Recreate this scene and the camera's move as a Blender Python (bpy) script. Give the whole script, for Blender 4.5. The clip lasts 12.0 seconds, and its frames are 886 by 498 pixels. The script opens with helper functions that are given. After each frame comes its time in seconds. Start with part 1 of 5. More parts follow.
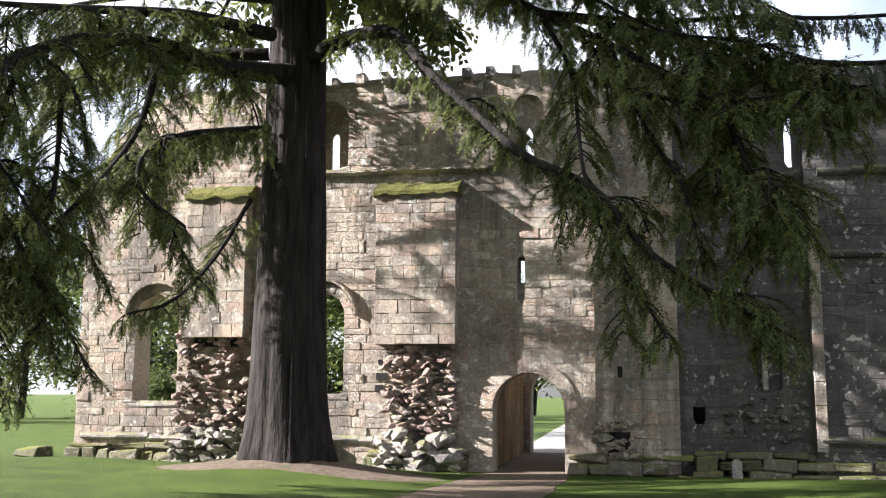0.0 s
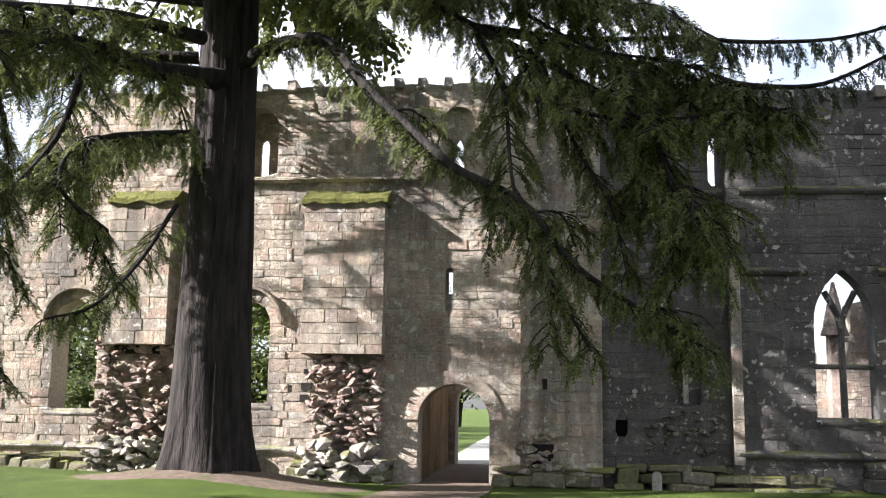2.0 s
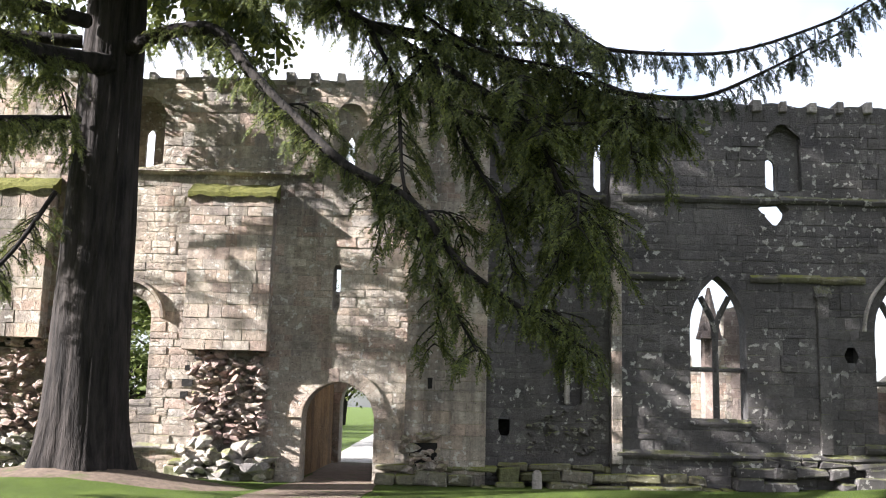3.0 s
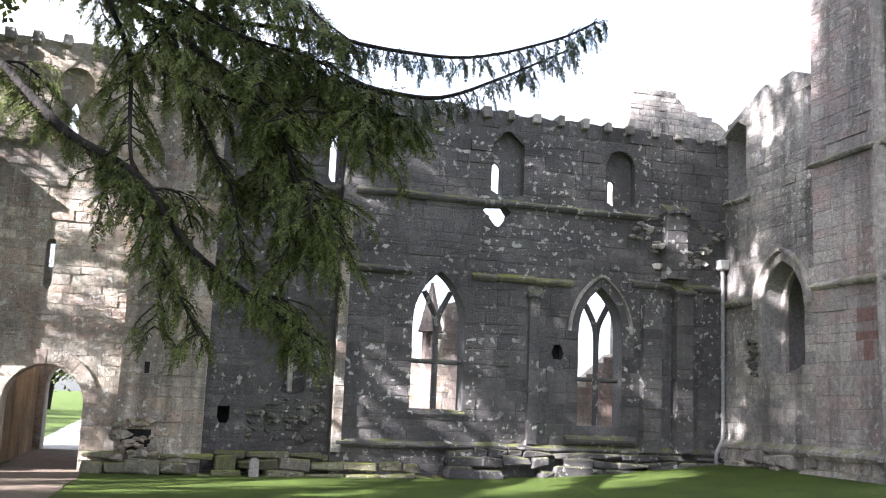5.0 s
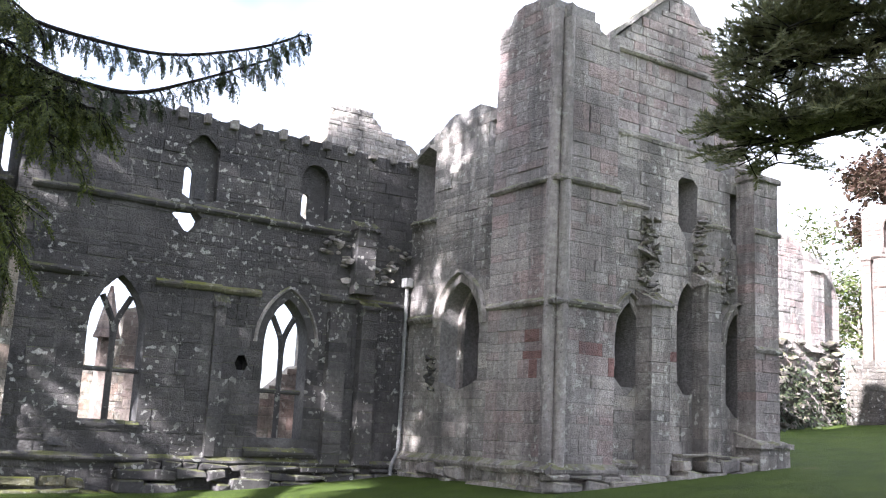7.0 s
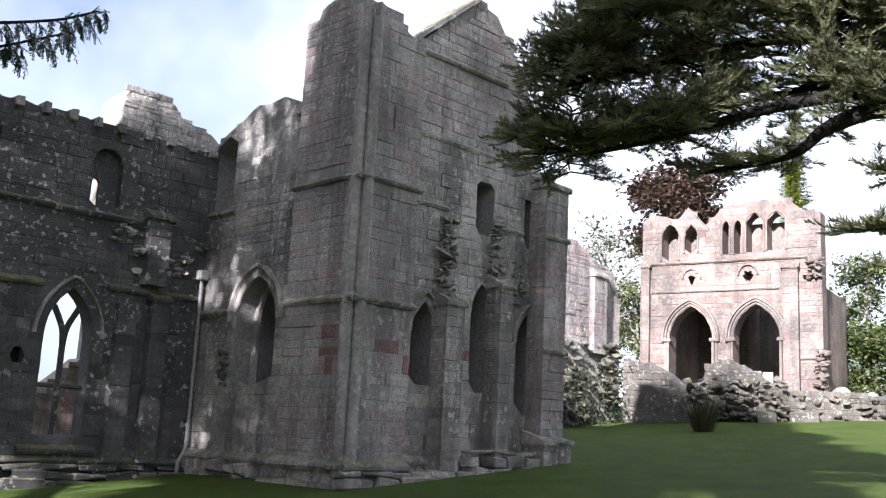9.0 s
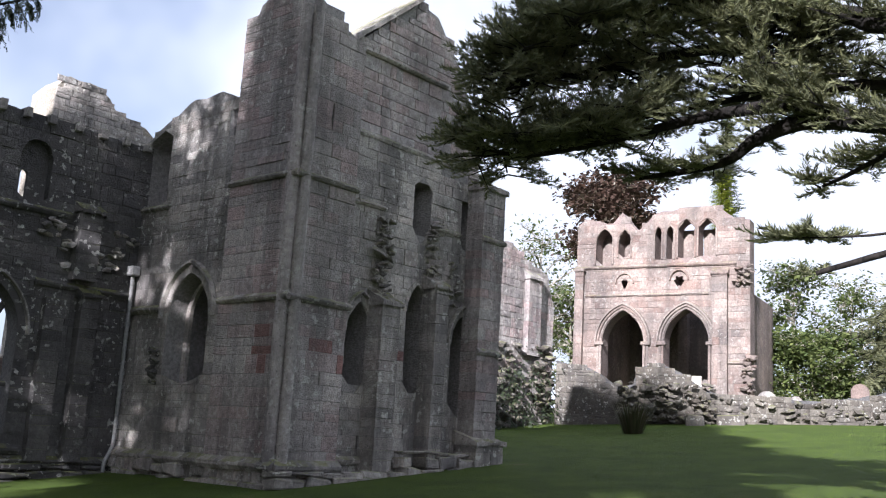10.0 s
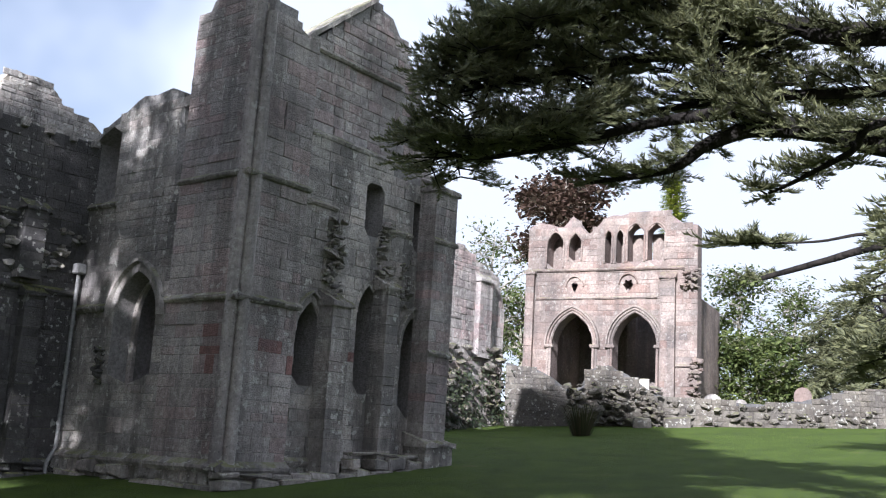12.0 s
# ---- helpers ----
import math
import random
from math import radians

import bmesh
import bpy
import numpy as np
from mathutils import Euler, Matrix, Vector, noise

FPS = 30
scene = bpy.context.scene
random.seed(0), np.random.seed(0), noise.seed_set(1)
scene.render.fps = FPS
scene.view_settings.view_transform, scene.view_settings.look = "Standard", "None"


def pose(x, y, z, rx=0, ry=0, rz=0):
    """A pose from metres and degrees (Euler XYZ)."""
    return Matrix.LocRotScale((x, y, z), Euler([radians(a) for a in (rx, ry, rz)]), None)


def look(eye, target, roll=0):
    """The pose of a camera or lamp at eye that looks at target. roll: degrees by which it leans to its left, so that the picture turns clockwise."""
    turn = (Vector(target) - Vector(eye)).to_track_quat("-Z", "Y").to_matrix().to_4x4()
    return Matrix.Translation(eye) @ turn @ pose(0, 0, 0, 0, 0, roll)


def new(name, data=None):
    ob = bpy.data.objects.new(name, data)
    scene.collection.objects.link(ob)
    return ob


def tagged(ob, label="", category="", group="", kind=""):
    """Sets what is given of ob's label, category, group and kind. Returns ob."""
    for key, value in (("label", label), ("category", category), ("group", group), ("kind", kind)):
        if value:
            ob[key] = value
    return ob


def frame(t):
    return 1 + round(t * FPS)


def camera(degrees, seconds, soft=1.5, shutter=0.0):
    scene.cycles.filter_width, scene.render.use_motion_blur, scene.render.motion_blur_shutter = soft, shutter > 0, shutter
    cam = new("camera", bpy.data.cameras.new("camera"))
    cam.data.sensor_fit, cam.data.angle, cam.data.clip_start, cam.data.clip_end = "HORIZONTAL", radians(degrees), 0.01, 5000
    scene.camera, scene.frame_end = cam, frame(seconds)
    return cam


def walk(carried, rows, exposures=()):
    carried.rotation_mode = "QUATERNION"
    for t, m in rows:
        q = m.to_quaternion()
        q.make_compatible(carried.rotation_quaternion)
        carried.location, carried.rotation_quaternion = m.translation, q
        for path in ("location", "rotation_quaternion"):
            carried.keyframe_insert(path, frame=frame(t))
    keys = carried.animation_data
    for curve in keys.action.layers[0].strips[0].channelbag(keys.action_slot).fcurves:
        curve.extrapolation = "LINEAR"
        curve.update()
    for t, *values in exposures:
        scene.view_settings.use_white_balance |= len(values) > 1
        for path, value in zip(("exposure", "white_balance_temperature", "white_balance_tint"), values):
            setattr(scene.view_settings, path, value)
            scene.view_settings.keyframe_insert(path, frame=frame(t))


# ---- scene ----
cam = camera(48.24, 12.0, soft=1.1)
PATH = [
    (0.0, pose(0, 0, 1.6, 98.458, -0.351, 11.076)),
    (0.5, pose(0, 0, 1.6, 98.687, -0.393, 10.968)),
    (1.0, pose(0, 0, 1.6, 98.938, -0.409, 10.497)),
    (1.5, pose(0, 0, 1.6, 99.036, -0.688, 8.690)),
    (2.0, pose(0, 0, 1.6, 99.117, -0.908, 6.815)),
    (2.5, pose(0, 0, 1.6, 99.086, -0.991, 3.895)),
    (4.5, pose(0, 0, 1.6, 99.402, -2.469, -11.790)),
    (5.0, pose(0, 0, 1.6, 99.008, -2.386, -15.612)),
    (5.5, pose(0, 0, 1.6, 99.558, -2.917, -20.224)),
    (6.0, pose(0, 0, 1.6, 99.925, -2.972, -24.539)),
    (6.5, pose(0, 0, 1.6, 100.385, -2.847, -29.562)),
    (7.0, pose(0, 0, 1.6, 100.505, -2.824, -33.714)),
    (9.0, pose(0, 0, 1.6, 100.900, -2.845, -45.477)),
    (9.5, pose(0, 0, 1.6, 101.077, -2.923, -47.510)),
    (10.0, pose(0, 0, 1.6, 101.130, -3.229, -49.302)),
    (10.5, pose(0, 0, 1.6, 101.117, -3.279, -50.367)),
    (11.0, pose(0, 0, 1.6, 101.195, -3.312, -52.096)),
    (11.5, pose(0, 0, 1.6, 101.311, -3.447, -51.752)),
    (12.0, pose(0, 0, 1.6, 101.380, -3.359, -52.182)),
]
EXPOSURES = [(0.0, 2.22, 6050, 14), (2.5, 2.35, 6050, 14), (4.5, 2.95, 5850, 16), (5.5, 3.08, 5750, 17), (7.0, 2.8, 5700, 17), (9.0, 1.85, 5650, 16), (9.5, 1.65, 5650, 16), (10.5, 1.52, 5550, 15), (12.0, 1.5, 5500, 14)]
walk(cam, PATH, EXPOSURES)

# ---- daylight ----
SUN_AZ, SUN_EL = -107.0, 27.0   # degrees from +y towards +x; height
world = bpy.data.worlds.new("sky")
scene.world = world
world.use_nodes = True
wn = world.node_tree
sky = wn.nodes.new("ShaderNodeTexSky")
sky.sky_type, sky.sun_disc = "NISHITA", False
sky.sun_elevation, sky.sun_rotation = radians(SUN_EL), radians(SUN_AZ)
sky.air_density, sky.dust_density = 1.0, 2.0
# broken white cloud all over the sky
w_co = wn.nodes.new("ShaderNodeTexCoord")
w_no = wn.nodes.new("ShaderNodeTexNoise")
w_no.inputs["Scale"].default_value, w_no.inputs["Detail"].default_value = 1.9, 4.0
w_no.inputs["Roughness"].default_value = 0.5
w_no.inputs["Lacunarity"].default_value = 2.2
w_ra = wn.nodes.new("ShaderNodeValToRGB")
w_ra.color_ramp.elements[0].position, w_ra.color_ramp.elements[1].position = 0.31, 0.56
w_mx = wn.nodes.new("ShaderNodeMix")
w_mx.data_type = "RGBA"
w_mx.inputs["B"].default_value = (7.4, 7.5, 7.65, 1)
w_mp = wn.nodes.new("ShaderNodeMapping")
w_mp.inputs["Rotation"].default_value = (0, 0, radians(-35))
wn.links.new(w_co.outputs["Generated"], w_mp.inputs["Vector"])
wn.links.new(w_mp.outputs["Vector"], w_no.inputs["Vector"])
wn.links.new(w_no.outputs["Fac"], w_ra.inputs["Fac"])
wn.links.new(w_ra.outputs["Color"], w_mx.inputs["Factor"])
wn.links.new(sky.outputs[0], w_mx.inputs["A"])
wn.links.new(w_mx.outputs["Result"], wn.nodes["Background"].inputs[0])
wn.nodes["Background"].inputs[1].default_value = 0.05
sun_dir = Vector((math.sin(radians(SUN_AZ)) * math.cos(radians(SUN_EL)), math.cos(radians(SUN_AZ)) * math.cos(radians(SUN_EL)), math.sin(radians(SUN_EL))))
sun = new("sun", bpy.data.lights.new("sun", "SUN"))
sun.data.energy, sun.data.angle, sun.data.color = 5.0, radians(0.6), (1.0, 0.94, 0.86)
sun.matrix_world = look(sun_dir * 100, (0, 0, 0))

# ---- materials ----
class Nodes:
    """A small writer of node materials."""
    def __init__(self, name):
        self.mat = bpy.data.materials.new(name)
        self.mat.use_nodes = True
        self.t = self.mat.node_tree
        self.bsdf = self.t.nodes["Principled BSDF"]
        self.pos = self.t.nodes.new("ShaderNodeNewGeometry")

    def link(self, a, b):
        self.t.links.new(a, b)

    def noise(self, scale, detail=4.0, rough=0.6, stretch=None):
        n = self.t.nodes.new("ShaderNodeTexNoise")
        n.inputs["Scale"].default_value, n.inputs["Detail"].default_value, n.inputs["Roughness"].default_value = scale, detail, rough
        src = self.pos.outputs["Position"]
        if stretch:
            m = self.t.nodes.new("ShaderNodeMapping")
            m.inputs["Scale"].default_value = stretch
            self.link(src, m.inputs["Vector"])
            src = m.outputs["Vector"]
        self.link(src, n.inputs["Vector"])
        return n.outputs["Fac"]

    def ramp(self, src, stops):
        r = self.t.nodes.new("ShaderNodeValToRGB")
        e = r.color_ramp.elements
        while len(e) < len(stops):
            e.new(0.5)
        for el, (p, c) in zip(e, stops):
            el.position = p
            el.color = (*c, 1) if isinstance(c, tuple) else (c, c, c, 1)
        self.link(src, r.inputs["Fac"])
        return r.outputs["Color"]

    def math(self, op, a, b=None, clamp=False):
        m = self.t.nodes.new("ShaderNodeMath")
        m.operation, m.use_clamp = op, clamp
        for s, v in zip(m.inputs, (a, b)):
            if v is None:
                continue
            if isinstance(v, (int, float)):
                s.default_value = v
            else:
                self.link(v, s)
        return m.outputs[0]

    def mix(self, fac, a, b, blend="MIX"):
        m = self.t.nodes.new("ShaderNodeMix")
        m.data_type, m.blend_type = "RGBA", blend
        for key, v in (("Factor", fac), ("A", a), ("B", b)):
            if isinstance(v, tuple):
                m.inputs[key].default_value = (*v, 1)
            elif isinstance(v, (int, float)):
                m.inputs[key].default_value = v
            else:
                self.link(v, m.inputs[key])
        return m.outputs["Result"]

    def rnd(self):
        o = self.t.nodes.new("ShaderNodeObjectInfo")
        return self.math("FRACT", self.math("ADD", o.outputs["Random"], self.pos.outputs["Random Per Island"]))

    def up(self):
        s = self.t.nodes.new("ShaderNodeSeparateXYZ")
        self.link(self.pos.outputs["Normal"], s.inputs[0])
        return s.outputs["Z"]

    def height(self):
        s = self.t.nodes.new("ShaderNodeSeparateXYZ")
        self.link(self.pos.outputs["Position"], s.inputs[0])
        return s.outputs["Z"]

    def done(self, color, rough=0.9, bump=None, dist=0.02, strength=0.8):
        self.link(color, self.bsdf.inputs["Base Color"]) if not isinstance(color, tuple) else None
        if isinstance(color, tuple):
            self.bsdf.inputs["Base Color"].default_value = (*color, 1)
        self.bsdf.inputs["Roughness"].default_value = rough
        self.bsdf.inputs["Specular IOR Level"].default_value = 0.25
        if bump is not None:
            b = self.t.nodes.new("ShaderNodeBump")
            b.inputs["Strength"].default_value, b.inputs["Distance"].default_value = strength, dist
            self.link(bump, b.inputs["Height"])
            self.link(b.outputs[0], self.bsdf.inputs["Normal"])
        return self.mat


def stone(name, tones, lichen=0.35, moss=0.5, stain=0.55):
    """Weathered sandstone: a tone for each block, pale lichen spots, dark rain streaks, moss on upper faces."""
    n = Nodes(name)
    base = n.ramp(n.rnd(), [(i / (len(tones) - 1), c) for i, c in enumerate(tones)])
    grain = n.noise(9, 6, 0.7)
    col = n.mix(0.6, base, n.ramp(grain, [(0.28, 0.42), (0.72, 1.5)]), "MULTIPLY")
    big = n.noise(0.55, 5, 0.6)
    col = n.mix(0.8, col, n.ramp(big, [(0.34, (0.55, 0.53, 0.53)), (0.66, (1.34, 1.3, 1.24))]), "MULTIPLY")
    streak = n.noise(1.6, 5, 0.62, (0.85, 0.85, 0.09))
    col = n.mix(n.math("MULTIPLY", n.ramp(streak, [(0.48, 0.0), (0.6, 1.0)]), stain), col, (0.085, 0.078, 0.075))
    col = n.mix(n.math("MULTIPLY", n.ramp(n.noise(1.3, 6, 0.7), [(0.5, 0.0), (0.62, 1.0)]), 0.55 * stain), col, (0.1, 0.092, 0.085))
    col = n.mix(n.ramp(n.noise(17, 3, 0.6), [(0.3, 0.6), (0.38, 0.0)]), col, (0.05, 0.045, 0.042))
    spots = n.noise(6.5, 3, 0.55)
    patch = n.noise(0.8, 3, 0.6)
    lic = n.math("MULTIPLY", n.ramp(spots, [(0.585, 0.0), (0.625, 1.0)]), n.ramp(patch, [(0.42, 0.0), (0.56, 1.0)]))
    col = n.mix(n.math("MULTIPLY", lic, lichen), col, (0.62, 0.6, 0.54))
    mo = n.math("MULTIPLY", n.ramp(n.up(), [(0.35, 0.0), (0.8, 1.0)]), n.ramp(n.noise(2.2, 4, 0.6), [(0.4, 0.0), (0.58, 1.0)]))
    col = n.mix(n.math("MULTIPLY", mo, moss), col, (0.16, 0.17, 0.035))
    h = n.math("ADD", n.math("MULTIPLY", grain, 0.5), n.noise(28, 4, 0.7))
    return n.done(col, 0.93, h, 0.05, 1.0)


GREY = [(0.282, 0.262, 0.250), (0.384, 0.358, 0.335), (0.435, 0.403, 0.371), (0.333, 0.310, 0.294), (0.486, 0.448, 0.410), (0.397, 0.352, 0.326)]
WARM = [(0.32, 0.28, 0.23), (0.42, 0.37, 0.31), (0.4, 0.325, 0.26), (0.47, 0.42, 0.35), (0.37, 0.33, 0.285), (0.41, 0.31, 0.25), (0.38, 0.355, 0.32)]
# dark stone of the shaded bays, with their shade worked into the tones
SHADE_DARK = [(0.078, 0.074, 0.075), (0.115, 0.109, 0.108), (0.139, 0.131, 0.127), (0.098, 0.093, 0.094), (0.127, 0.121, 0.117)]
PINK = [(0.397, 0.320, 0.305), (0.371, 0.348, 0.335), (0.422, 0.326, 0.311), (0.384, 0.348, 0.333), (0.422, 0.390, 0.369), (0.346, 0.311, 0.298)]
ROSE = [(0.235, 0.185, 0.164), (0.28, 0.23, 0.205), (0.225, 0.162, 0.14), (0.3, 0.252, 0.226), (0.255, 0.207, 0.182), (0.215, 0.185, 0.17)]
CORE = [(0.34, 0.24, 0.215), (0.4, 0.32, 0.285), (0.3, 0.2, 0.18), (0.44, 0.38, 0.34)]
m_warm = stone("warm_sandstone", WARM, 0.65, 0.6, 0.6)
# brown rubble, its tones lowered to include tree shade on the low wall
m_rubble = stone("shade_dark_brown_rubble", [(0.1, 0.088, 0.075), (0.15, 0.135, 0.115), (0.12, 0.105, 0.09), (0.19, 0.175, 0.15)], 0.4, 0.5, 0.5)
m_shade_dark = stone("shade_dark_sandstone", SHADE_DARK, 0.55, 0.6, 0.7)
m_core = stone("torn_wall_core", CORE, 0.35, 0.3, 0.3)
m_ochre = stone("ochre_stone", [(0.42, 0.29, 0.15), (0.36, 0.25, 0.14)], 0.1, 0.1, 0.4)
m_grey = stone("grey_sandstone", GREY, 0.6, 0.6, 0.6)
m_pink = stone("grey_pink_sandstone", PINK, 0.4, 0.4, 0.5)
m_rose = stone("rose_sandstone", ROSE, 0.2, 0.3, 0.4)
m_redstone = stone("red_sandstone", [(0.28, 0.155, 0.14), (0.31, 0.18, 0.165), (0.26, 0.15, 0.14)], 0.15, 0.2, 0.4)
m_moss = stone("mossy_stone", [(0.13, 0.13, 0.07), (0.2, 0.185, 0.13), (0.16, 0.17, 0.08), (0.22, 0.2, 0.17)], 0.3, 1.0, 0.4)


def mortar(name, c):
    n = Nodes(name)
    col = n.mix(0.8, c, n.ramp(n.noise(14, 5, 0.7), [(0.3, 0.45), (0.75, 1.4)]), "MULTIPLY")
    col = n.mix(0.7, col, n.ramp(n.noise(0.7, 4), [(0.3, 0.6), (0.7, 1.2)]), "MULTIPLY")
    return n.done(col, 0.97, n.noise(22, 5, 0.7), 0.04, 1.0)


m_mortar = mortar("old_lime_mortar", (0.37, 0.325, 0.27))
# mortar for the same bays, lowered to go with their coloured-in shade
m_mortar_shade_dark = mortar("shade_dark_mortar", (0.12, 0.114, 0.112))
m_mortar_grey = mortar("grey_mortar", (0.3, 0.278, 0.262))
m_mortar_rose = mortar("rose_mortar", (0.25, 0.195, 0.175))
# near black that puts the shade inside a hole into the colour
m_hole_shade = mortar("hole_shade_mortar", (0.022, 0.02, 0.019))
m_moss_top = mortar("moss_cushion", (0.135, 0.135, 0.035))


def lawn_material():
    n = Nodes("mown_lawn")
    col = n.ramp(n.noise(0.9, 5, 0.65), [(0.25, (0.038, 0.06, 0.006)), (0.55, (0.062, 0.095, 0.009)), (0.8, (0.09, 0.122, 0.015))])
    col = n.mix(0.7, col, n.ramp(n.noise(30, 4, 0.7), [(0.3, 0.5), (0.7, 1.45)]), "MULTIPLY")
    bare = n.ramp(n.noise(0.45, 4, 0.6), [(0.66, 0.0), (0.74, 0.5)])
    col = n.mix(bare, col, (0.11, 0.09, 0.045))
    return n.done(col, 0.9, n.noise(55, 4, 0.7), 0.05, 1.0)


def earth_material(name, c):
    n = Nodes(name)
    col = n.mix(0.9, c, n.ramp(n.noise(7, 6, 0.7), [(0.3, 0.55), (0.7, 1.35)]), "MULTIPLY")
    col = n.mix(n.ramp(n.noise(2.0, 4), [(0.55, 0.0), (0.7, 0.7)]), col, (0.06, 0.09, 0.02))
    return n.done(col, 0.95, n.noise(40, 5, 0.7), 0.03, 0.9)


def bark_material(name, c):
    n = Nodes(name)
    rid = n.noise(7, 5, 0.65, (1.0, 1.0, 0.14))
    col = n.mix(1.0, c, n.ramp(rid, [(0.35, 0.3), (0.65, 1.5)]), "MULTIPLY")
    col = n.mix(0.6, col, n.ramp(n.noise(1.2, 4), [(0.3, 0.7), (0.7, 1.25)]), "MULTIPLY")
    return n.done(col, 0.95, rid, 0.09, 1.0)


def leaf_material(name, tones, trans=0.25):
    n = Nodes(name)
    col = n.ramp(n.rnd(), [(i / (len(tones) - 1), c) for i, c in enumerate(tones)])
    col = n.mix(0.7, col, n.ramp(n.noise(0.9, 3), [(0.3, 0.6), (0.7, 1.4)]), "MULTIPLY")
    mat = n.done(col, 0.6)
    tr = n.t.nodes.new("ShaderNodeBsdfTranslucent")
    mx = n.t.nodes.new("ShaderNodeMixShader")
    mx.inputs[0].default_value = trans
    n.link(col, tr.inputs["Color"])
    n.link(n.bsdf.outputs[0], mx.inputs[1])
    n.link(tr.outputs[0], mx.inputs[2])
    n.link(mx.outputs[0], n.t.nodes["Material Output"].inputs["Surface"])
    return mat


m_lawn = lawn_material()
m_path = earth_material("trodden_path", (0.14, 0.105, 0.08))
m_gravel = earth_material("gravel_path", (0.36, 0.34, 0.31))
m_bark = bark_material("furrowed_bark", (0.024, 0.02, 0.018))
m_limb = bark_material("dark_limb_bark", (0.018, 0.015, 0.013))
m_pale = bark_material("pale_bark", (0.3, 0.27, 0.22))
m_fir = leaf_material("fir_needles", [(0.04, 0.05, 0.02), (0.065, 0.082, 0.026), (0.17, 0.19, 0.04), (0.05, 0.064, 0.03), (0.12, 0.138, 0.038)], 0.42)
# fir needles darkened so hanging sprays read as silhouettes against the sky
m_shade_leaf = leaf_material("shade_dark_needles", [(0.022, 0.03, 0.016), (0.035, 0.045, 0.022), (0.05, 0.06, 0.028)], 0.12)
m_cedar = leaf_material("cedar_needles", [(0.105, 0.112, 0.066), (0.16, 0.166, 0.09), (0.225, 0.225, 0.11), (0.13, 0.138, 0.09)], 0.45)
m_leaf = leaf_material("green_leaves", [(0.05, 0.07, 0.02), (0.08, 0.105, 0.03), (0.13, 0.15, 0.045), (0.065, 0.09, 0.035)], 0.35)
m_yellow = leaf_material("yellow_green_leaves", [(0.2, 0.24, 0.02), (0.28, 0.3, 0.03), (0.14, 0.19, 0.03)], 0.35)
m_copper = leaf_material("copper_leaves", [(0.055, 0.034, 0.026), (0.08, 0.048, 0.034), (0.05, 0.04, 0.025)], 0.25)
m_rush = leaf_material("rush_leaves", [(0.025, 0.032, 0.012), (0.06, 0.05, 0.028), (0.035, 0.042, 0.016)], 0.2)
m_grass = leaf_material("grass_blades", [(0.04, 0.068, 0.008), (0.065, 0.1, 0.011), (0.095, 0.13, 0.02)], 0.3)
_p = Nodes("painted_iron")
m_iron = _p.done(_p.ramp(_p.noise(12, 4), [(0.3, (0.16, 0.155, 0.15)), (0.7, (0.3, 0.29, 0.28))]), 0.6, _p.noise(40), 0.004, 0.5)
_p = Nodes("weathered_wood")
m_wood = _p.done(_p.ramp(_p.noise(6, 5, 0.6, (1, 1, 0.1)), [(0.3, (0.2, 0.13, 0.07)), (0.7, (0.36, 0.25, 0.14))]), 0.8, _p.noise(30), 0.005, 0.6)

# ---- building helpers ----


def part(name, bm, material, parent, label=""):
    me = bpy.data.meshes.new(name)
    bm.to_mesh(me)
    bm.free()
    me.materials.append(material)
    ob = new(name, me)
    ob.parent = parent
    return tagged(ob, label) if label else ob


def raw(name, verts, faces, material, parent=None, smooth=False):
    me = bpy.data.meshes.new(name)
    me.from_pydata(verts, [], faces)
    me.update()
    me.materials.append(material)
    if smooth:
        me.polygons.foreach_set("use_smooth", [True] * len(me.polygons))
    ob = new(name, me)
    ob.parent = parent
    return ob


def thing(name, at, label, category, group="", kind=""):
    ob = new(name)
    ob.matrix_world = at if isinstance(at, Matrix) else Matrix.Translation(at)
    ob.empty_display_size = 0.2
    return tagged(ob, label, category, group, kind)


def box_bm(bm, x0, x1, y0, y1, z0, z1, jit=0.0, rng=random):
    vs = [bm.verts.new((x + rng.uniform(-jit, jit), y + rng.uniform(-jit, jit), z + rng.uniform(-jit, jit))) for x in (x0, x1) for y in (y0, y1) for z in (z0, z1)]
    for f in ((0, 1, 3, 2), (4, 6, 7, 5), (0, 4, 5, 1), (2, 3, 7, 6), (0, 2, 6, 4), (1, 5, 7, 3)):
        bm.faces.new([vs[i] for i in f])
    return vs


def arch(cx, w, z0, zs, za, n=9):
    """Outline of an opening: jambs from z0 to the springing zs, then two arcs that meet at za (round where za - zs is half the width)."""
    h = za - zs
    r = (h * h + w * w / 4) / w
    top = math.asin(min(1, h / r))
    right = [(cx + w / 2 - r + r * math.cos(top * i / n), zs + r * math.sin(top * i / n)) for i in range(n + 1)]
    if r <= w / 2 + 1e-6:
        right = [(cx + w / 2 * math.cos(math.pi / 2 * i / n), zs + h * math.sin(math.pi / 2 * i / n)) for i in range(n + 1)]
    left = [(2 * cx - x, z) for x, z in right[-2::-1]]
    return [(cx - w / 2, z0), (cx + w / 2, z0)] + right + left


def rect(x0, x1, z0, z1):
    return [(x0, z0), (x1, z0), (x1, z1), (x0, z1)]


def span(poly, z):
    xs = []
    for (xa, za), (xb, zb) in zip(poly, poly[1:] + poly[:1]):
        if (za <= z < zb) or (zb <= z < za):
            xs.append(xa + (xb - xa) * (z - za) / (zb - za))
    return (min(xs), max(xs)) if len(xs) > 1 else None


